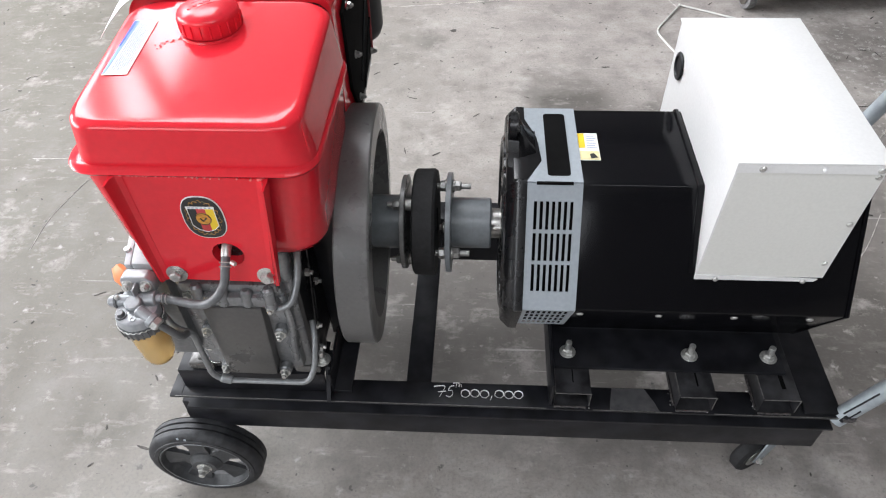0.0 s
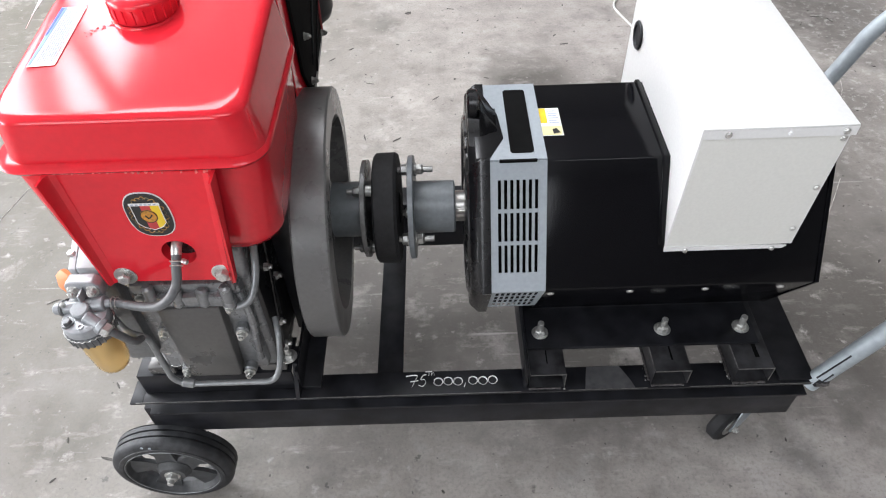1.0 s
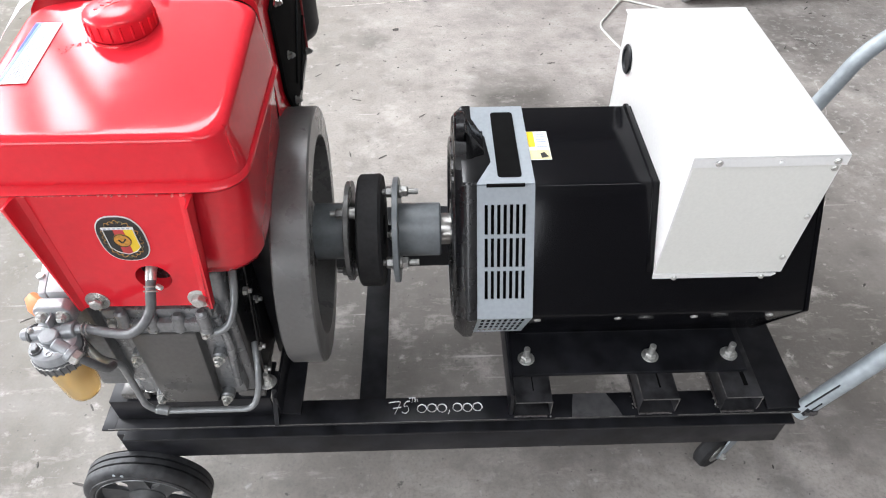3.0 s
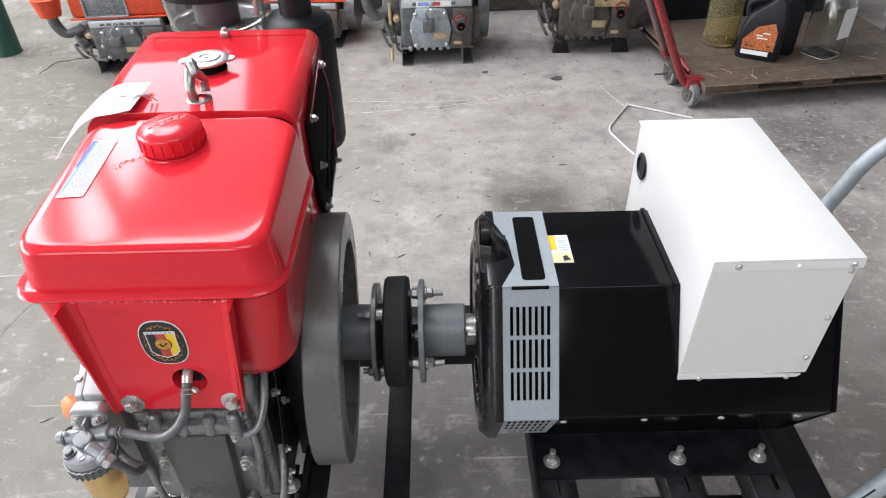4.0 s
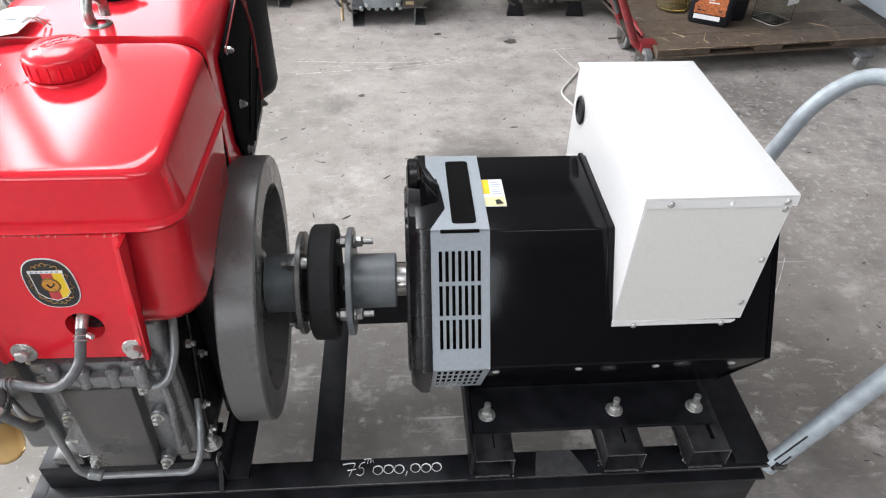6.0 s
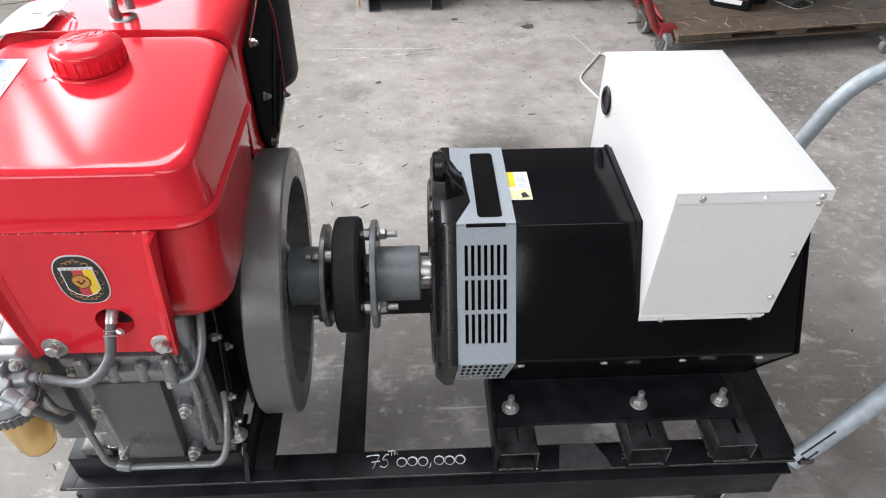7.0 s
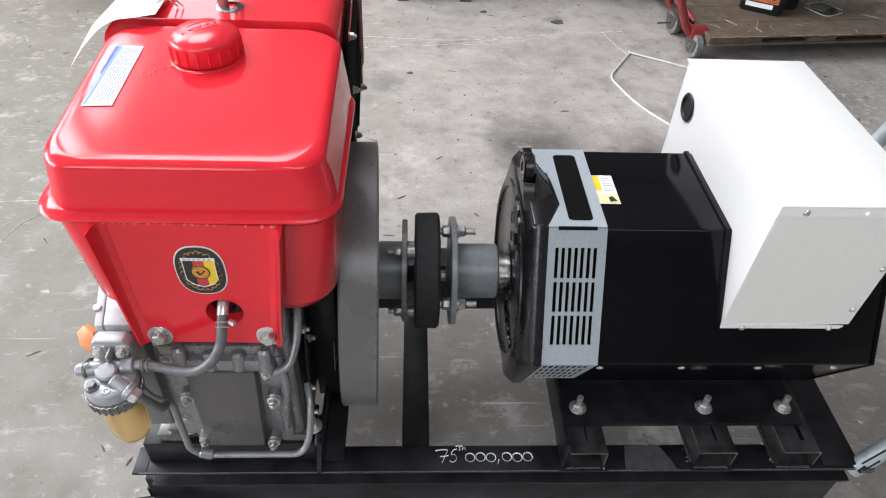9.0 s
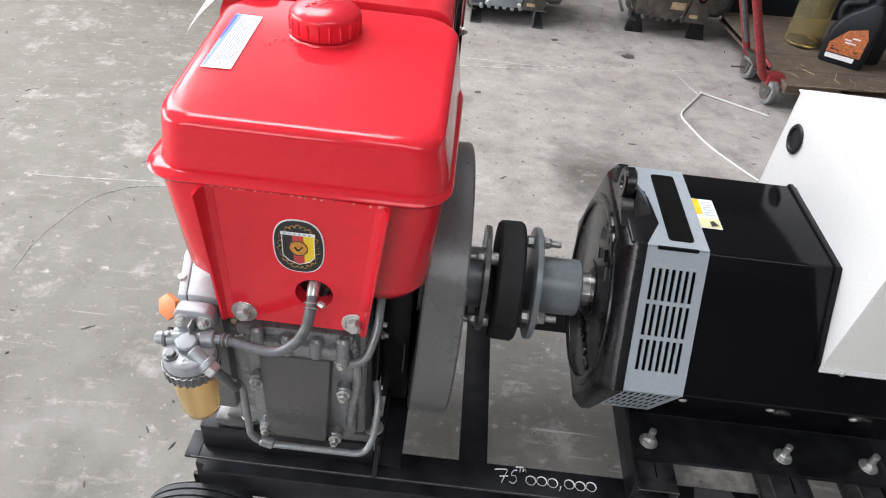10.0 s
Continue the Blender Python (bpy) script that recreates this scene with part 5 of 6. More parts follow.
# ---- the coupling ----
COUPLING_BOLT = material("dull_zinc_bolt", (0.34, 0.34, 0.33), 0.42, metal=0.9, grain=0.15, scale=200, bump=0.08)
coup = thing("shaft_coupling", (-0.02, AY, AZ - 0.104), "flexible coupling of two bolted steel flanges and black rubber disc", "coupling")
part("engine_hub", lathe((-0.142, AY, AZ), (1, 0, 0), [(0, 0), (0, 0.052), (0.058, 0.052), (0.060, 0.050), (0.060, 0)], 48), HUB, coup)
part("flange", lathe((-0.084, AY, AZ), (1, 0, 0), [(0, 0), (0, 0.091), (0.001, 0.092), (0.008, 0.092), (0.009, 0.091), (0.009, 0)], 56), CAST, coup)
part("rubber_disc", lathe((-0.062, AY, AZ), (1, 0, 0), [(0, 0.03), (0, 0.099), (0.004, 0.103), (0.038, 0.104), (0.043, 0.100), (0.043, 0.03)], 40, closed=True), RUBBER_CLEAN, coup, "matt black rubber disc")
part("flange", lathe((0.000, AY, AZ), (1, 0, 0), [(0, 0), (0, 0.096), (0.001, 0.097), (0.009, 0.097), (0.010, 0.096), (0.010, 0)], 56), HUB, coup)
part("alternator_hub", lathe((0.010, AY, AZ), (1, 0, 0), [(0, 0), (0, 0.049), (0.072, 0.049), (0.075, 0.046), (0.075, 0)], 48), HUB, coup)
part("shaft", lathe((0.06, AY, AZ), (1, 0, 0), [(0, 0), (0, 0.029), (0.050, 0.029), (0.050, 0)], 36), BRIGHT, coup, "bright turned steel shaft")
part("key", box(0.084, 0.108, AY - 0.032, AY - 0.022, AZ + 0.008, AZ + 0.016, 0.001), BRIGHT, coup)
for k in range(3):
    a = radians(120 * k + 112)
    y, z = AY + 0.074 * math.cos(a), AZ + 0.074 * math.sin(a)
    part("bolt", hexbolt((-0.084, y, z), (-1, 0, 0), 0.0095, 0.012, 0.010, 0.0125), COUPLING_BOLT, coup)
    part("spacer", cyl((-0.075, y, z), (-0.062, y, z), 0.011, 16), COUPLING_BOLT, coup)
    a = radians(120 * k + 68)
    y, z = AY + 0.074 * math.cos(a), AZ + 0.074 * math.sin(a)
    part("spring_washer", cyl((0.0104, y, z), (0.0150, y, z), 0.0125, 20), COUPLING_BOLT, coup)
    part("bolt", hexbolt((0.0152, y, z), (1, 0, 0), 0.0105, 0.012, 0.018, 0.0), COUPLING_BOLT, coup)
    part("bolt_head", hexbolt((-0.001, y, z), (-1, 0, 0), 0.0105, 0.011, 0.007, 0.0125), COUPLING_BOLT, coup)


# ---- the alternator ----
alt = thing("alternator", (0.43, 0.785, 0.425), "black hexagonal sheet-steel alternator with pale grey vented collar", "alternator")
HEX = [(0.680, 0.803), (0.890, 0.803), (0.997, 0.610), (0.898, 0.432), (0.672, 0.432), (0.571, 0.610)]
HC = Vector((0.784, 0.615))


def hexagon(grow):
    return [(HC.x + (y - HC.x) * (1 + grow), HC.y + (z - HC.y) * (1 + grow)) for y, z in HEX]


part("casing", prism(hexagon(0), "x", 0.226, 0.683, 0.003), BLACK_CASE, alt)
shoulder = [(0.6077, 0.675), (0.680, 0.803), (0.890, 0.803), (0.961, 0.675)]
part("end_lip", prism([(HC.x + (y - HC.x) * 1.018, HC.y + (z - HC.y) * 1.018) for y, z in shoulder] + [(HC.x + (y - HC.x) * 0.995, HC.y + (z - HC.y) * 0.995) for y, z in shoulder[::-1]], "x", 0.414, 0.422, 0.0012), BLACK_CASE, alt)
part("end_bell", prism(hexagon(0.005), "x", 0.683, 0.690, 0.001), BLACK_CASE, alt)
part("collar_core", prism(hexagon(-0.06), "x", 0.135, 0.228), DARK, alt)
ep = part("end_plate", loft([[(x, y, z) for y, z in hexagon(g)] for x, g in ((0.140, 0.020), (0.1275, 0.022), (0.1235, 0.016), (0.1085, -0.055), (0.1065, -0.075))]), BLACK_CAST, alt, "glossy black cast end plate")
part("cast_ring", lathe((0.1065, HC.x, HC.y), (-1, 0, 0), [(-0.010, 0.172), (0.003, 0.166), (0.005, 0.161), (0.004, 0.155), (0.0005, 0.151), (-0.004, 0.150)], 72, closed=True), BLACK_CAST, ep)


def slotted(name, corner, along, up, w, h, cols, rows, side, top, bottom, gap_x, gap_y, thick, normal, mat, parent):
    """A sheet with rows of slots, built of its bars."""
    c, a, u, n = Vector(corner), Vector(along).normalized(), Vector(up).normalized(), Vector(normal).normalized()
    bm = bmesh.new()

    def bar(s0, s1, t0, t1):
        q = [c + a * s + u * t + n * d for d in (0, thick) for s, t in ((s0, t0), (s1, t0), (s1, t1), (s0, t1))]
        v = [bm.verts.new(p) for p in q]
        for f in ((0, 1, 2, 3), (4, 5, 6, 7), (0, 1, 5, 4), (1, 2, 6, 5), (2, 3, 7, 6), (3, 0, 4, 7)):
            bm.faces.new([v[i] for i in f])
    sw = (w - 2 * side - gap_x * (cols - 1)) / cols
    sh = (h - top - bottom - gap_y * (rows - 1)) / rows
    bar(0, side, 0, h)
    bar(w - side, w, 0, h)
    bar(side, w - side, 0, bottom)
    bar(side, w - side, h - top, h)
    for j in range(rows - 1):
        t = bottom + (j + 1) * sh + j * gap_y
        bar(side, w - side, t, t + gap_y)
    for j in range(rows):
        t = bottom + j * (sh + gap_y)
        for i in range(cols - 1):
            s = side + (i + 1) * sw + i * gap_x
            bar(s, s + gap_x, t, t + sh)
    return part(name, bm, mat, parent, smooth=0)


A, B, D = Vector((0, 0.680, 0.803)), Vector((0, 0.571, 0.610)), Vector((0, 0.672, 0.432))
nrm = Vector((0, -0.870, 0.492))
slotted("vent_panel", (0.138, *(B.yz + Vector((0, 0)))), (1, 0, 0), A - B, 0.093, (A - B).length, 7, 3, 0.014, 0.030, 0.034, 0.0045, 0.006, 0.003, nrm, PANEL, alt)
nrm2 = Vector((0, -0.870, -0.492))
slotted("vent_panel", (0.138, *(D + (B - D) * 0.22).yz), (1, 0, 0), B - D, 0.093, (B - D).length * 0.78, 8, 4, 0.010, 0.010, 0.012, 0.0035, 0.005, 0.0012, nrm2, PANEL, alt)
top = [(0.139, 0.6795), (0.231, 0.6795), (0.231, 0.889), (0.128, 0.889), (0.160, 0.80), (0.166, 0.735)]
part("collar_top", prism(top, "z", 0.8035, 0.8065), PANEL, alt)
part("window", prism([(x, y) for x, y in rounded(0.174, 0.212, 0.695, 0.870, 0.006, 3)], "z", 0.8066, 0.8076), DARK, alt, "black window in the collar")
# lifting lug cast on the end plate
part("lug", lathe((0.108, 0.787, 0.838), (1, 0, 0), [(0, 0.0115), (0, 0.0220), (0.003, 0.0250), (0.015, 0.0250), (0.018, 0.0220), (0.018, 0.0115), (0.015, 0.0095), (0.003, 0.0095)], 32, closed=True), BLACK_CAST, ep, "cast lifting eye")
part("lug_body", loft([[(0.109, y0, z), (0.128, y0 - 0.004, z), (0.128, y1 + 0.004, z), (0.109, y1, z)] for z, y0, y1 in ((0.800, 0.725, 0.850), (0.808, 0.745, 0.830), (0.818, 0.760, 0.815), (0.826, 0.765, 0.809))]), BLACK_CAST, ep)
part("lug_web", loft([[(0.127, 0.735, 0.800), (0.127, 0.842, 0.800), (0.127, 0.810, 0.842), (0.127, 0.766, 0.842)], [(0.140, 0.742, 0.804), (0.140, 0.836, 0.804), (0.138, 0.806, 0.826), (0.138, 0.770, 0.826)], [(0.158, 0.752, 0.806), (0.158, 0.822, 0.806), (0.156, 0.806, 0.808), (0.156, 0.768, 0.808)]]), BLACK_CASE, ep)
part("corner_web", prism([(0.139, 0.684), (0.166, 0.735), (0.160, 0.80), (0.132, 0.88), (0.118, 0.88), (0.118, 0.684)], "z", 0.800, 0.8072, 0.002), BLACK_CAST, ep)
part("shaft_collar", lathe((0.1075, AY, AZ), (-1, 0, 0), [(-0.004, 0.06), (0.004, 0.052), (0.006, 0.036), (0.006, 0)], 40), BLACK_CAST, ep)
# cast marks as plain bars
for k in range(10):
    y = 0.792 - 0.0148 * k
    z = 0.5555 + 0.0035 * math.sin(k * 0.5) + (0.003 if k % 2 else -0.002)
    part("cast_bar", box(0.1015, 0.1075, y - 0.0052, y + 0.0052, z - 0.0075, z + 0.0075, 0.0015), BLACK_CAST, ep)
for y0, z0, y1, z1 in ((0.780, 0.786, 0.776, 0.760), (0.760, 0.772, 0.742, 0.778), (0.742, 0.778, 0.740, 0.755), (0.790, 0.745, 0.782, 0.728), (0.776, 0.715, 0.766, 0.700), (0.716, 0.782, 0.710, 0.762), (0.712, 0.748, 0.700, 0.735), (0.722, 0.720, 0.712, 0.700), (0.745, 0.735, 0.730, 0.722)):
    part("cast_bar", tube([(0.1060, y0, z0), (0.1060, y1, z1)], 0.0046, 6), BLACK_CAST, ep)
part("seam_slot", box(0.155, 0.215, 0.6762, 0.6802, 0.8012, 0.8068), DARK, alt)
for x in (0.244, 0.381, 0.511, 0.640):
    part("screw", screw((x, 0.5868, 0.5822), (0, -0.87, -0.49), 0.0062), STEEL, alt)
st2 = part("warning_sticker", box(0.231, 0.266, 0.741, 0.817, 0.8032, 0.8038), PAPER, alt, "white and yellow warning sticker", smooth=0)
part("yellow_field", box(0.232, 0.243, 0.775, 0.816, 0.8039, 0.8041), YELLOW, st2, smooth=0)
part("yellow_field", box(0.232, 0.265, 0.742, 0.766, 0.8039, 0.8041), PALE_YELLOW, st2, smooth=0)
part("sign", prism([(0.250, 0.745), (0.262, 0.748), (0.256, 0.760), (0.249, 0.757)], "z", 0.8042, 0.8044), INK_BLACK, st2, smooth=0)
for k in range(6):
    part("print_bar", box(0.246, 0.263 - 0.003 * (k % 2), 0.774 + 0.0066 * k, 0.7765 + 0.0066 * k, 0.8039, 0.8041), INK, st2, smooth=0)

# mounting plate and its bolts
part("foot_plate", box(0.214, 0.655, 0.586, 0.70, 0.4105, 0.4185, 0.001), BLACK, alt)
part("foot_plate", box(0.214, 0.655, 0.87, 0.984, 0.4105, 0.4185, 0.001), BLACK, alt)
part("foot_web", box(0.23, 0.65, 0.68, 0.70, 0.4186, 0.440), BLACK, alt)
part("foot_web", box(0.23, 0.65, 0.87, 0.89, 0.4186, 0.440), BLACK, alt)
for x in (0.242, 0.479, 0.630):
    part("bolt", hexbolt((x, 0.621, 0.4187), (0, 0, 1), 0.0110, 0.010, 0.020, 0.0160), STEEL, alt, "zinc-plated bolt with nut and washer")

# ---- the terminal box ----
tb = thing("terminal_box", (0.53, 0.8, 0.66), "white powder-coated sheet-steel terminal box saddled on the alternator", "terminal box")
BX0, BX1, BY0, BY1, BZ = 0.426, 0.634, 0.594, 1.010, 0.922


def saddle(grow):
    """The side of the box: down over the casing's shoulder, in y and z."""
    return [(BY0 + 0.001, BZ - 0.0032), (BY1, BZ - 0.0032), (BY1, 0.672), (0.961, 0.672), (0.8905, 0.8035), (0.6795, 0.8035), (0.6055, 0.672), (BY0 + 0.010, 0.672)]


for x in (BX0, BX1 - 0.0025):
    part("side_panel", prism(saddle(0), "x", x, x + 0.0025), WHITE, tb)
part("lid", box(BX0 - 0.003, BX1 + 0.003, BY0 - 0.004, BY1 + 0.004, BZ - 0.003, BZ, 0.0012), WHITE, tb)
part("lid_lip", box(BX0 - 0.003, BX1 + 0.003, BY0 - 0.004, BY0 - 0.0015, BZ - 0.018, BZ - 0.003), WHITE, tb)
part("lid_lip", box(BX1 + 0.0005, BX1 + 0.003, BY0 - 0.0015, BY1, BZ - 0.016, BZ - 0.003), WHITE, tb)
part("front_panel", prism([(BY0, BZ - 0.010), (BY0 + 0.002, BZ - 0.010), (BY0 + 0.012, 0.672), (BY0 + 0.010, 0.672)], "x", BX0 + 0.0026, BX1 - 0.0026), WHITE_INNER, tb)
part("back_panel", box(BX0, BX1, BY1 - 0.002, BY1 - 0.0005, 0.672, BZ - 0.004), WHITE_INNER, tb)
bmf = prism([(BX0 - 0.001, 0.664), (BX0 + 0.006, 0.6585), (BX1 - 0.020, 0.6585), (BX1 - 0.008, 0.670), (BX0 - 0.001, 0.6745)], "y", 0.6015, 0.6045)
part("bottom_flange", bmf, WHITE, tb)
for p in ((BX0 + 0.034, BY0 - 0.004, BZ - 0.011), (BX1 - 0.012, BY0 - 0.004, BZ - 0.011)):
    part("screw", screw(p, (0, -1, 0), 0.0052), STEEL, tb)
part("plug", screw((0.545, BY0 - 0.004, BZ - 0.011), (0, -1, 0), 0.0035), PAPER, tb)
for p in ((0.460, 0.6015, 0.6655), (0.603, 0.6015, 0.665), (BX1 - 0.008, BY0 + 0.001, 0.895), (BX1 - 0.009, BY0 + 0.004, 0.80), (BX1 - 0.012, BY0 + 0.007, 0.710)):
    part("screw", screw(p, (0, -1, 0), 0.0048), STEEL, tb)
part("grommet", lathe((BX0 - 0.0005, 0.955, 0.857), (-1, 0, 0), [(0, 0), (0, 0.024), (0.002, 0.026), (0.0045, 0.024), (0.005, 0.019), (0.002, 0.017), (0.002, 0)], 32), BLACK_MATT, tb, "black rubber grommet")


# ---- round about ----
def old_engine(x, y, body, cowl, turn=0.0, brown=False, tall=1.0, cover=None, rod=False):
    """A second-hand single-cylinder engine standing on steel feet, its lower half in detail."""
    th = thing("used_engine", (0, 0, 0), "brown greasy used diesel engine on steel feet" if brown else "used diesel engine with orange-red cowl and greasy grey block", "engine", "used engines along the wall")
    part("block", box(-0.20, 0.20, -0.11, 0.30, 0.09, 0.36, 0.02, 3), body, th)
    part("front_cover", prism([(-0.13, 0.10), (0.06, 0.10), (0.08, 0.20), (0.05, 0.31), (-0.11, 0.32), (-0.15, 0.22)], "y", -0.145, -0.11, 0.01), cover or body, th)
    part("gear_cover", prism([(0.062, 0.09), (0.19, 0.09), (0.20, 0.30), (0.085, 0.31), (0.085, 0.20)], "y", -0.135, -0.11, 0.008), OLD_BROWN, th, "greasy brown gear cover")
    part("gasket", box(0.09, 0.135, -0.1395, -0.1352, 0.115, 0.132, 0.001), OLD_TAN, th)
    part("crank_ring", lathe((0.13, -0.1455, 0.245), (0, -1, 0), [(0, 0.026), (0.012, 0.028), (0.012, 0.034), (0, 0.036)], 24, closed=True), OLD_RED, th, "red crank seal ring")
    for k in range(6):
        part("edge_lug", cyl((-0.15 + 0.042 * k, -0.140, 0.092 + 0.006 * (k % 2)), (-0.15 + 0.042 * k, -0.118, 0.098), 0.012, 10, 0.003), cover or body, th)
    if rod:
        part("drip_rod", cyl((-0.255, -0.10, 0.02), (-0.255, -0.09, 0.34), 0.009, 10), OLD_TAN, th)
    part("crank_boss", lathe((0.13, -0.11, 0.22), (0, -1, 0), [(0, 0.06), (0.02, 0.055), (0.03, 0.035), (0.045, 0.03), (0.045, 0.0)], 24), body, th)
    part("crank_socket", lathe((0.13, -0.156, 0.22), (0, -1, 0), [(0, 0.022), (0.006, 0.022), (0.006, 0.012), (0.001, 0.011), (0.001, 0)], 20), DARK, th)
    part("valve_housing", box(-0.30, -0.19, -0.06, 0.16, 0.14, 0.30, 0.02, 3), body, th)
    part("exhaust_stub", tube(smooth_path([(-0.25, -0.05, 0.30), (-0.33, -0.08, 0.27), (-0.37, -0.09, 0.33), (-0.38, -0.09, 0.42)]), 0.03, 14), body, th)
    part("name_strip", box(-0.19, 0.19, -0.118, -0.108, 0.315, 0.358, 0.004), LID if not brown else OLD_TAN, th)
    for k in range(7):
        part("cast_bar", box(-0.13 + 0.035 * k, -0.107 + 0.035 * k, -0.1215, -0.1175, 0.328, 0.344, 0.001), OLD_GREY, th)
    for px, pz in ((-0.12, 0.12), (0.05, 0.12), (-0.12, 0.29), (0.04, 0.29), (-0.03, 0.31), (-0.14, 0.2)):
        part("bolt", hexbolt((px, -0.146, pz), (0, -1, 0), 0.011, 0.009), STEEL if not brown else OLD_BROWN, th)
    part("plug", lathe((-0.22, -0.062, 0.25), (0, -1, 0), [(0, 0.02), (0.03, 0.02), (0.035, 0.012), (0.035, 0)], 16), OLD_TAN, th)
    part("fuel_pump", box(-0.08, -0.02, -0.19, -0.145, 0.20, 0.27, 0.008), body, th)
    part("pump_outlet", tube(smooth_path([(-0.05, -0.17, 0.27), (-0.06, -0.18, 0.31), (-0.02, -0.17, 0.36)]), 0.007, 8), PIPE, th)
    for s in (-0.17, 0.17):
        if brown:
            part("foot", prism([(s - 0.05, 0.0), (s + 0.05, 0.0), (s + 0.015, 0.11), (s - 0.03, 0.11)], "y", -0.10, -0.06, 0.003), BLACK, th)
        else:
            part("foot", prism([(s - 0.032, 0.0), (s + 0.032, 0.0), (s + 0.032, 0.006), (s - 0.026, 0.006), (s - 0.026, 0.094), (s + 0.032, 0.094), (s + 0.032, 0.10), (s - 0.032, 0.10)], "y", -0.14, 0.26, 0.0015), OLD_GREY, th)
    part("cowl", box(-0.28, 0.24, -0.09, 0.28, 0.365, 0.62, 0.03, 3), cowl, th)
    if not brown:
        part("exhaust_cup", lathe((-0.38, -0.09, 0.39), (0, 0, 1), [(0, 0.03), (0.01, 0.055), (0.12, 0.075), (0.13, 0.078), (0.13, 0.05), (0.02, 0.03)], 24, closed=True), cowl, th, "orange-red exhaust cup")
    if cover:
        label = part("label", box(-0.11, 0.08, -0.1225, -0.1217, 0.320, 0.350), PAPER, th, "white label with blue and red fields")
        part("blue_field", box(-0.10, -0.04, -0.1232, -0.1226, 0.326, 0.346), BLUE, label)
        part("red_field", box(-0.03, 0.02, -0.1232, -0.1226, 0.326, 0.346), INK_RED, label)
    if brown:
        part("ochre_plate", box(-0.02, 0.17, -0.1500, -0.1460, 0.255, 0.335, 0.002), OLD_TAN, th, "ochre sealing plate")
    part("radiator_core", box(-0.19, 0.02, -0.094, -0.088, 0.385, 0.54, 0.003), OLD_BROWN if brown else MESH, th)
    if not brown:
        for a, b in (((-0.196, 0.379), (0.026, 0.379)), ((0.026, 0.379), (0.026, 0.545)), ((-0.196, 0.379), (-0.196, 0.545))):
            part("grille_edge", tube([(a[0], -0.096, a[1]), (b[0], -0.096, b[1])], 0.006, 8), PALE_BLUE, th)
        part("cowl_flange", box(-0.285, 0.245, -0.098, -0.084, 0.362, 0.374, 0.003), cowl, th)
    for k, (px, pz, q) in enumerate(((-0.24, 0.19, 0.05), (-0.27, 0.24, 0.07), (-0.21, 0.15, 0.06), (-0.29, 0.17, 0.04))):
        part("pipe", tube(smooth_path([(px, -0.062, pz), (px - 0.02, -0.09, pz + 0.02), (px - 0.01 + 0.02 * (k % 2), -0.11, pz - q), (px + 0.03, -0.10, pz - q - 0.03)]), 0.007 + 0.002 * (k % 2), 8), OLD_GREY if k % 2 else OLD_BROWN, th)
    part("starter_boss", lathe((-0.265, -0.062, 0.205), (0, -1, 0), [(0, 0.034), (0.025, 0.032), (0.030, 0.020), (0.045, 0.018), (0.045, 0)], 18), OLD_BROWN, th)
    part("side_arm", box(0.195, 0.245, -0.09, -0.05, 0.13, 0.30, 0.01), OLD_BROWN, th)
    part("oil_stain", box(-0.02, 0.055, -0.1462, -0.1452, 0.150, 0.185, 0.0003), OLD_TAN, th)
    part("flywheel", lathe((0.23, 0.10, 0.26), (1, 0, 0), [(0, 0), (0, 0.19), (0.06, 0.19), (0.06, 0)], 40), body, th)
    th.matrix_basis = pose(x, y, 0, 0, 0, turn) @ Matrix.Diagonal((1, 1, tall, 1))
    return th


old_engine(-1.66, 3.66, OLD_GREY, OLD_ORANGE, 4, tall=0.80)
old_engine(-0.72, 3.95, OLD_GREY, OLD_ORANGE, -3, tall=0.72)
old_engine(0.045, 3.66, OLD_GREY, OLD_ORANGE, 2, tall=1.0, cover=PALE_BLUE, rod=True)
old_engine(0.94, 3.74, OLD_BROWN, OLD_BROWN, -2, True, 1.1)

# made-up dark beams that stand for the darkness behind the used engines
for k, (x0, x1, y, z, w, h) in enumerate(((-1.35, 1.62, 4.50, 0.0, 0.20, 0.16), (-1.20, 1.45, 4.47, 0.161, 0.22, 0.15), (-1.28, 1.55, 4.52, 0.312, 0.20, 0.17), (-1.10, 1.40, 4.50, 0.483, 0.22, 0.16))):
    solid("dark_backing_beam", box(x0, x1, y - w / 2, y + w / 2, z, z + h, 0.008), OLD_BROWN, "dark beam added to make the darkness behind the used engines", "beam", group="stacked timbers")

# green post
solid("post", cyl((-2.554, 3.865, 0), (-2.554, 3.865, 4.5), 0.08, 28), GREEN, "dark green painted steel post", "post", kind="structure")

# plywood-topped platform trolley
plat = thing("platform_trolley", (1.95, 3.3, 0.0), "oil-stained plywood platform on casters", "trolley")
part("deck", box(1.325, 2.60, 2.862, 3.75, 0.121, 0.133, 0.002), WOOD, plat)
part("bottom_board", box(1.332, 2.59, 2.868, 3.74, 0.083, 0.094, 0.002), WOOD, plat)
for x0, x1 in ((1.332, 1.602), (1.842, 1.985), (2.26, 2.58)):
    part("spacer_block", box(x0, x1, 2.872, 2.95, 0.0942, 0.1208, 0.002), WOOD, plat)
part("filler_board", box(1.34, 2.57, 2.99, 3.73, 0.0942, 0.1208, 0.001), DARK, plat)
rng = random.Random(9)
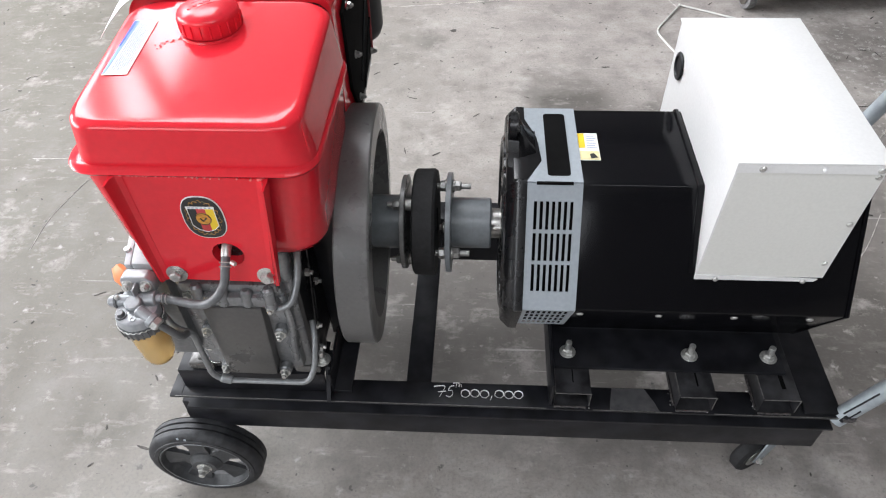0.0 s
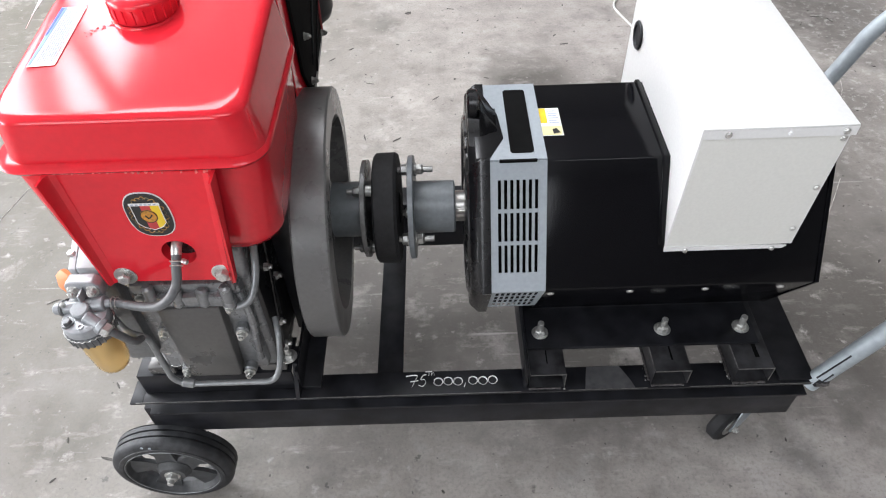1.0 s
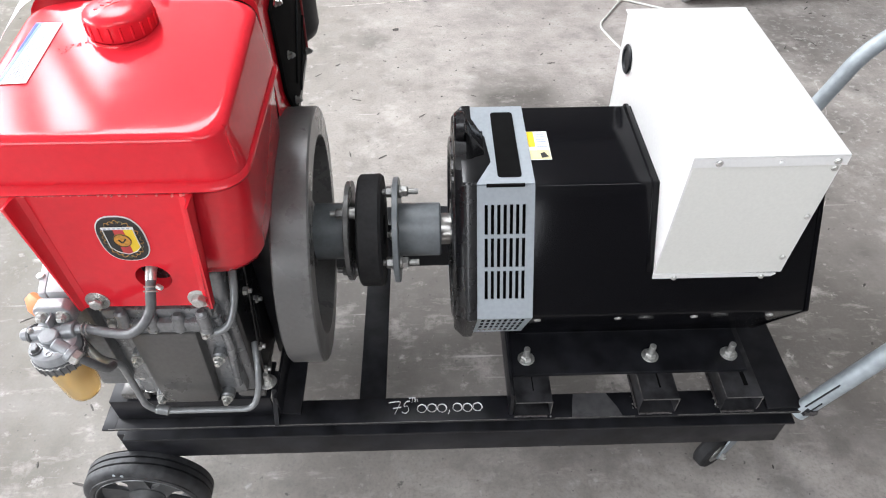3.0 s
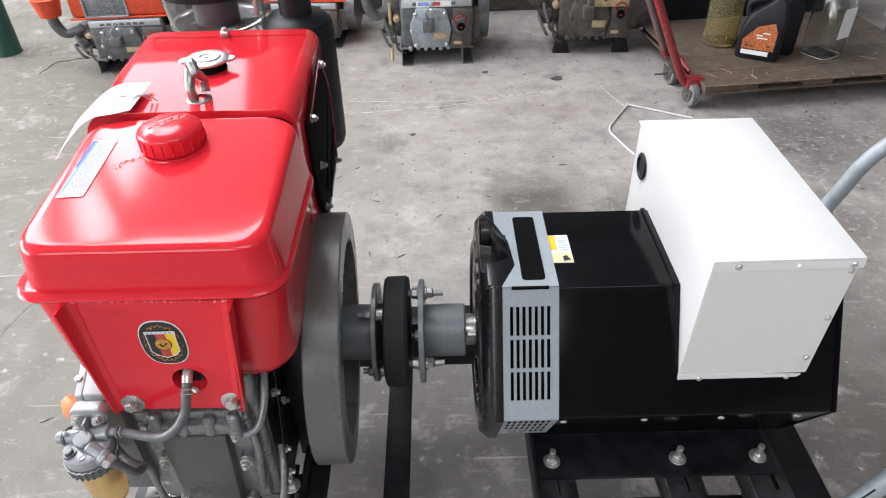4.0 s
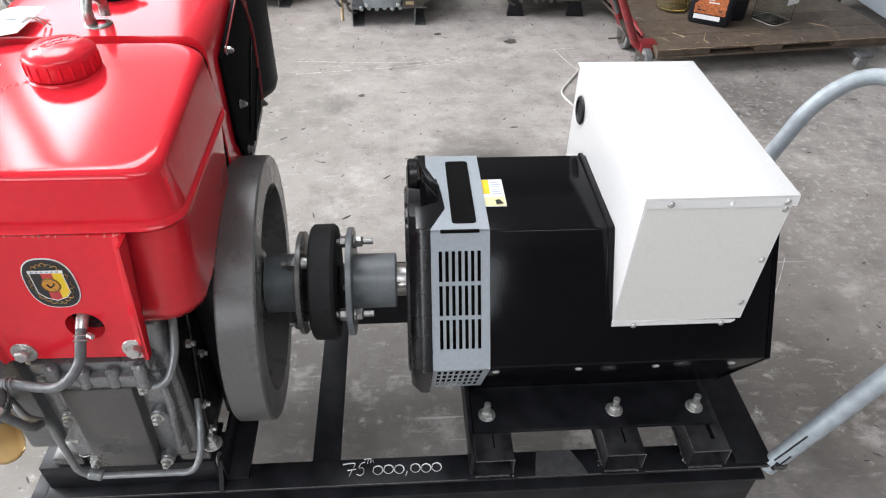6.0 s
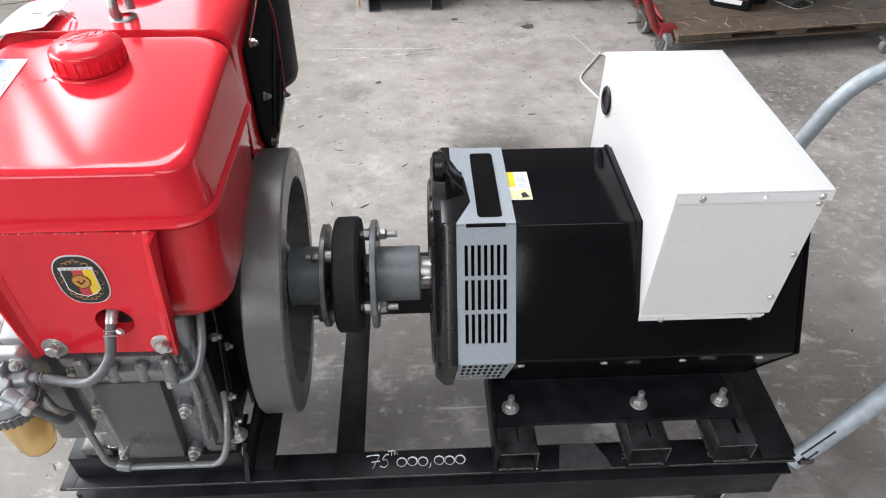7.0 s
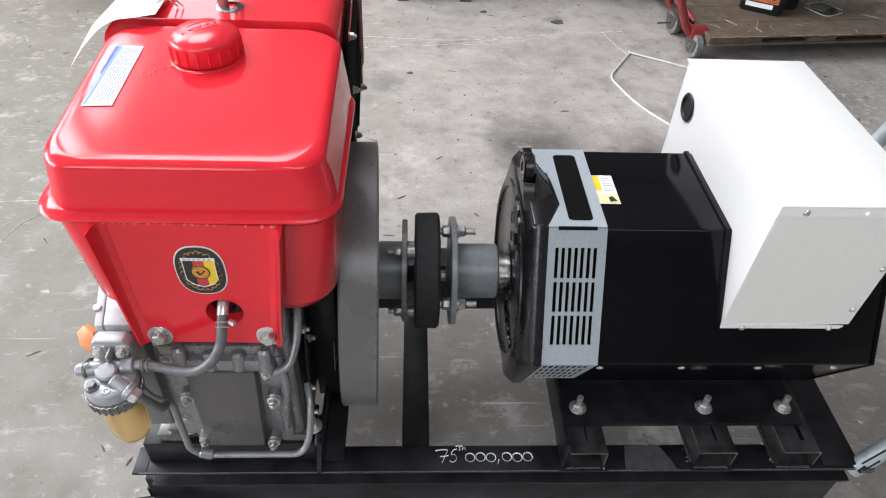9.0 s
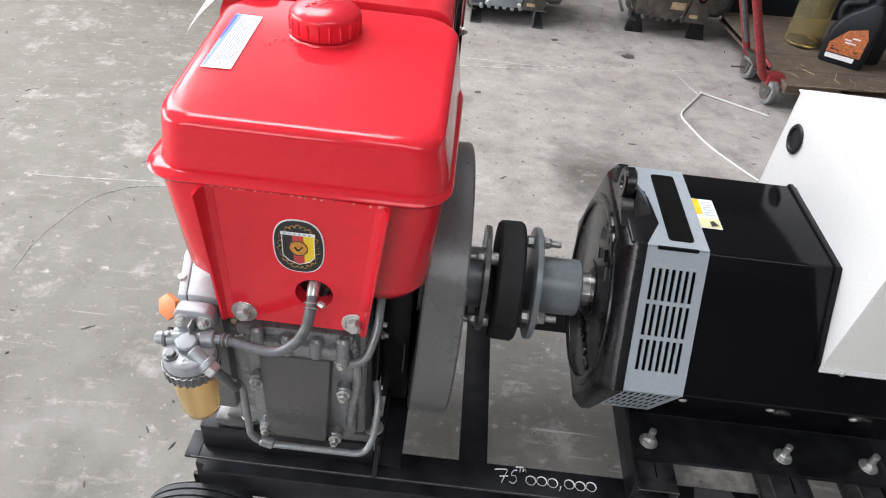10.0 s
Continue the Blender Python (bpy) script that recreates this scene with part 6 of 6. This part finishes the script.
for k in range(24):
    x, y, a, d = rng.uniform(1.36, 2.55), 2.885 + 0.6 * rng.random() ** 2, rng.uniform(20, 160), rng.uniform(0.012, 0.07)
    c, v = math.cos(radians(a)) * d / 2, math.sin(radians(a)) * d / 2
    part("shaving", tube([(x - c, y - v, 0.1333), (x + 0.2 * v, y - 0.2 * c, 0.1345), (x + c, y + v, 0.1334)], 0.0006 + 0.0006 * rng.random(), 5), OLD_TAN if k % 4 else WOOD_PALE, plat)
for y in (3.02, 3.21, 3.42, 3.60):
    part("board_joint", box(1.327, 2.598, y, y + 0.0018, 0.1329, 0.1333), DARK, plat)
for x0, x1 in ((1.33, 1.62), (1.70, 2.05), (2.12, 2.585)):
    part("frayed_edge", tube(smooth_path([(x0 + (x1 - x0) * k / 9, 2.8605 + 0.0025 * math.sin(k * 2.1), 0.1315 + 0.0015 * math.cos(k * 3.3)) for k in range(10)], 2), 0.0022, 5), WOOD_PALE, plat)
for x, y, a, d in ((1.62, 2.98, 60, 0.10), (1.60, 2.93, 100, 0.05), (1.68, 2.95, 80, 0.04), (1.50, 3.02, 120, 0.07), (2.28, 3.05, 140, 0.10), (2.35, 3.10, 30, 0.05)):
    c, s = math.cos(radians(a)) * d / 2, math.sin(radians(a)) * d / 2
    part("splinter", tube([(x - c, y - s, 0.1335), (x + c, y + s, 0.1338)], 0.0014, 5), OLD_TAN, plat, "pale wood splinter")
for x, y in ((2.39, 2.80), (2.50, 3.66), (1.62, 3.66)):
    cw = part("caster", box(x - 0.035, x + 0.035, y - 0.03, y + 0.03, 0.068, 0.0795, 0.002), OLD_GREY, plat)
    part("wheel", cyl((x, y - 0.016, 0.034), (x, y + 0.016, 0.034), 0.034, 24, 0.004), WHEEL_GREY, cw)

spin = Matrix.Translation((1.325, 2.862, 0)) @ Matrix.Rotation(radians(6.2), 4, "Z") @ Matrix.Translation((-1.325, -2.862, 0))
plat.matrix_basis = spin @ Matrix.Translation(ORIGIN[plat.name])

# red lifting frame with twin wheels
red = thing("hand_truck", (1.29, 3.05, 0.0), "chipped red steel hand truck with grey wheels", "hand truck")
part("side_bar", tube(bent([(1.325, 2.955, 0.115), (1.248, 2.960, 0.113), (1.225, 2.960, 0.160), (0.805, 2.850, 1.0)], 0.03), 0.019, 12), OLD_RED, red)
part("side_bar", tube(bent([(1.300, 3.215, 0.115), (1.238, 3.205, 0.125), (1.214, 3.200, 0.175), (0.810, 3.090, 1.0)], 0.03), 0.018, 12), OLD_RED, red)
part("grey_strut", tube([(1.195, 3.160, 0.20), (0.825, 3.060, 0.95)], 0.012, 8), OLD_GREY, red)
part("tie_plate", prism([(1.195, 2.975), (1.235, 2.972), (1.245, 3.19), (1.215, 3.19)], "z", 0.150, 0.156), OLD_BROWN, red)
rng = random.Random(31)
for k in range(26):
    f, b = rng.uniform(0.02, 0.75), k % 2
    c = Vector((1.225, 2.960, 0.160)).lerp(Vector((0.805, 2.850, 1.0)), f) if b else Vector((1.214, 3.200, 0.175)).lerp(Vector((0.810, 3.090, 1.0)), f)
    n = Vector((-0.45, -0.80, 0.25 * rng.uniform(-1, 1))).normalized()
    part("paint_chip", lathe(c + n * 0.0185, n, [(0, 0.002 + 0.004 * rng.random()), (0.0008, 0)], 6), OLD_GREY if k % 3 else CHIP, red)
part("toe_block", box(1.262, 1.345, 2.925, 3.000, 0.090, 0.137, 0.006), OLD_RED, red)
part("toe_block", box(1.255, 1.325, 3.185, 3.245, 0.092, 0.135, 0.006), OLD_RED, red)
part("toe_bar", box(1.268, 1.292, 3.0005, 3.1845, 0.098, 0.124, 0.004), OLD_RED, red)
part("brace", tube([(1.240, 3.185, 0.205), (1.295, 3.020, 0.140)], 0.008, 8), OLD_RED, red)
part("toe_cap", box(1.3455, 1.352, 2.928, 2.985, 0.095, 0.132, 0.002), OLD_BROWN, red)
AX = Vector((-0.985, -0.17, 0))
for c in (Vector((1.292, 2.935, 0.058)), Vector((1.272, 3.205, 0.058))):
    wh = part("wheel", lathe(c - AX * 0.021, AX, [(0, 0), (0, 0.034), (0.001, 0.050), (0.004, 0.0565), (0.010, 0.058), (0.013, 0.058), (0.014, 0.0545), (0.016, 0.0545), (0.017, 0.058), (0.025, 0.058), (0.026, 0.0545), (0.028, 0.0545), (0.029, 0.058), (0.032, 0.058), (0.038, 0.0565), (0.041, 0.050), (0.042, 0.034), (0.042, 0)], 36), WHEEL_GREY, red)
    e = Vector((0.17, -0.985, 0))
    for q in (-0.0265, 0.0235):
        m = c + AX * q
        ring = [(0.040 * math.cos(radians(a)), 0.004 + 0.040 * math.sin(radians(a))) for a in range(200, 341, 20)]
        part("fork", loft([[m + e * u + Vector((0, 0, z)) + AX * d for u, z in [(0.046, 0.034), (-0.046, 0.034)] + ring] for d in (0, 0.003)]), OLD_BROWN, wh)
    part("hub", lathe(c + AX * 0.0266, AX, [(0, 0.013), (0.003, 0.012), (0.003, 0.006), (0.008, 0.005), (0.008, 0)], 16), OLD_GREY, wh)
    part("axle", cyl(c - AX * 0.029, c + AX * 0.029, 0.006), OLD_GREY, wh)
part("pin", cyl((1.18, 3.19, 0.055), (1.26, 3.19, 0.06), 0.004), OLD_BROWN, red)

# containers on the platform
DK = 0.1335
oilb = thing("oil_bottle", (1.68, 3.17, DK), "dark grey plastic engine oil bottle with orange label", "bottle")


def slab_ring(cx, cy, w, d, z, r=0.02, shift=0.0):
    return [(cx + shift + x, cy + y, z) for x, y in rounded(-w / 2, w / 2, -d / 2, d / 2, r, 3)]


secs = [slab_ring(1.68, 3.17, w, d, DK + z, 0.02, s) for z, w, d, s in ((0, 0.19, 0.10, 0), (0.012, 0.205, 0.11, 0), (0.15, 0.205, 0.11, 0), (0.22, 0.175, 0.105, 0.015), (0.28, 0.09, 0.07, 0.045), (0.30, 0.055, 0.055, 0.05))]
part("bottle", loft(secs), BLACK_MATT, oilb)
part("label", prism([(1.602, DK + 0.055), (1.755, DK + 0.055), (1.755, DK + 0.15), (1.735, DK + 0.195), (1.66, DK + 0.17), (1.602, DK + 0.10)], "y", 3.1138, 3.1148), LABEL_ORANGE, oilb, "orange printed label")
part("label_strip", box(1.605, 1.735, 3.1120, 3.1136, DK + 0.028, DK + 0.050), PAPER, oilb)
for k, (x, w, z) in enumerate(((1.615, 0.020, 0.070), (1.665, 0.05, 0.112), (1.615, 0.012, 0.082), (1.69, 0.035, 0.138), (1.72, 0.016, 0.075), (1.66, 0.03, 0.125), (1.645, 0.012, 0.068))):
    part("print_bar", box(x, x + w, 3.1125, 3.1137, DK + z, DK + z + 0.006), PAPER if k % 2 else INK_BLACK, oilb)
part("cap", cyl((1.73, 3.17, DK + 0.30), (1.73, 3.17, DK + 0.335), 0.026, 20), BLACK_MATT, oilb)
part("handle", tube(bent([(1.60, 3.17, DK + 0.20), (1.585, 3.17, DK + 0.27), (1.68, 3.17, DK + 0.30)], 0.03), 0.016, 10), BLACK_MATT, oilb)

oilb.matrix_basis = pose(1.695, 3.205, DK, 0, 0, -30)

blk = thing("oil_bottle", (1.82, 3.24, DK), "black plastic oil bottle with red print", "bottle")
part("bottle", loft([slab_ring(1.83, 3.26, w, d, DK + z, 0.02) for z, w, d in ((0, 0.11, 0.10), (0.012, 0.12, 0.11), (0.24, 0.12, 0.11), (0.30, 0.06, 0.06), (0.33, 0.05, 0.05))]), BLACK_MATT, blk)
part("print_bar", box(1.785, 1.80, 3.2035, 3.2045, DK + 0.10, DK + 0.22), ORANGE, blk)

jug = thing("plastic_jug", (1.56, 3.40, DK), "yellowed clear ribbed plastic jug, nearly empty", "jug")
prof = [(0, 0), (0, 0.075), (0.01, 0.085)]
for k in range(6):
    prof += [(0.05 + 0.04 * k, 0.086), (0.06 + 0.04 * k, 0.0835), (0.07 + 0.04 * k, 0.086)]
prof += [(0.30, 0.07), (0.34, 0.03), (0.38, 0.028)]
prof += [(h + (0.003 if h < 0.02 else 0), max(r - 0.003, 0)) for h, r in reversed(prof)]
part("jug", lathe((1.565, 3.40, DK), (0, 0, 1), prof, 28), CLEAR_YELLOW, jug)
part("oil_residue", lathe((1.565, 3.40, DK + 0.006), (0, 0, 1), [(0, 0), (0, 0.070), (0.005, 0.078), (0.014, 0.080), (0.014, 0)], 28), OLD_OIL, jug, "thin pool of amber oil")

jar = thing("plastic_jug", (1.99, 3.19, DK), "clear square plastic jug with white label", "jug")
outer = [slab_ring(1.99, 3.19, w, d, DK + z, 0.03) for z, w, d in ((0, 0.13, 0.13), (0.008, 0.155, 0.155), (0.27, 0.155, 0.155), (0.33, 0.10, 0.09), (0.37, 0.06, 0.06))]
inner = [slab_ring(1.99, 3.19, w, d, DK + z, 0.028) for z, w, d in ((0.37, 0.056, 0.056), (0.329, 0.094, 0.084), (0.268, 0.149, 0.149), (0.012, 0.149, 0.149), (0.004, 0.126, 0.126))]
part("jug", loft(outer + inner), CLEAR, jar)
part("label", box(1.965, 2.055, 3.1105, 3.1118, DK + 0.10, DK + 0.25), PAPER, jar, "white paper label")
part("base_ring", tube([Vector(p) + Vector((0, 0, 0.003)) for p in slab_ring(1.99, 3.19, 0.148, 0.148, DK, 0.03) + slab_ring(1.99, 3.19, 0.148, 0.148, DK, 0.03)[:1]], 0.0022, 6), CABLE, jar, "pale thickened base edge")
jar.matrix_basis = pose(2.035, 3.225, DK, 0, 0, 28)

# dark crates behind the platform
for x, y, w, d, h in ((1.62, 4.15, 0.5, 0.35, 0.42), (2.2, 4.2, 0.45, 0.4, 0.5)):
    cr = thing("parts_crate", (x, y, 0), "dark plastic parts crate beside the wall", "crate", "parts crates")
    part("tub", box(x - w / 2, x + w / 2, y - d / 2, y + d / 2, 0, h, 0.015), BLACK_MATT, cr)
    part("rim", box(x - w / 2 - 0.01, x + w / 2 + 0.01, y - d / 2 - 0.01, y + d / 2 + 0.01, h - 0.03, h + 0.005, 0.006), BLACK_MATT, cr)
cab = thing("steel_cabinet", (2.86, 3.35, 0), "pale blue-grey steel cabinet on legs", "cabinet")
part("body", box(2.68, 3.1, 3.05, 3.8, 0.12, 0.9, 0.006), PANEL, cab)
for x in (2.70, 3.06):
    for y in (3.08, 3.76):
        part("leg", box(x, x + 0.03, y - 0.015, y + 0.015, 0.0, 0.12, 0.002), OLD_GREY, cab)

# loose cable and litter on the floor
solid("cable_strip", tube(smooth_path([(1.269, 2.784, 0.006), (1.14, 2.862, 0.006), (0.998, 2.938, 0.008), (0.985, 2.935, 0.008), (0.90, 2.80, 0.006), (0.847, 2.70, 0.006), (0.862, 2.60, 0.006), (0.922, 2.425, 0.006), (1.046, 2.225, 0.006), (1.20, 2.03, 0.006)], 5), 0.0048, 8, flat=0.0045), CABLE, "white flat plastic cable strip lying on the floor", "cable")
for x, y, s in ((0.69, 3.293, 0.034), (-0.077, 2.70, 0.014), (0.31, 3.40, 0.018)):
    bm = bmesh.new()
    pts = [(x + s * (0.8 + 0.4 * ((k * 5) % 3) / 2) * math.cos(k * 0.785), y + 0.8 * s * (0.7 + 0.5 * ((k * 7) % 4) / 3) * math.sin(k * 0.785)) for k in range(8)]
    prism(pts, "z", 0.0005, 0.0025, bm=bm)
    solid("scrap_flake", bm, RUST, "flat brown scrap flake on the concrete", "scrap", group="floor scraps")

# specks of swarf and grit lying about
rng = random.Random(77)
bm = bmesh.new()
for k in range(420):
    x, y = rng.uniform(-2.6, 2.3), rng.uniform(0.1, 4.0)
    if -0.6 < x < 0.8 and 0.45 < y < 1.2 and rng.random() < 0.6:
        continue
    a, ln, wd = rng.uniform(0, math.pi), rng.choice((0.004, 0.005, 0.006, 0.008, 0.012, 0.018)), rng.uniform(0.0016, 0.0034)
    c, d = math.cos(a), math.sin(a)
    pts = [(x + c * u * ln - d * v * wd, y + d * u * ln + c * v * wd) for u, v in ((-1, -0.5), (-0.2, -1), (1, -0.4), (0.8, 0.6), (-0.1, 1), (-0.9, 0.5))]
    prism(pts, "z", 0.0003, 0.0003 + rng.uniform(0.0008, 0.002), bm=bm)
solid("grit", bm, RUST, "dark specks of swarf and grit on the concrete", "grit", (0, 0, 0), "stuff", smooth=0)
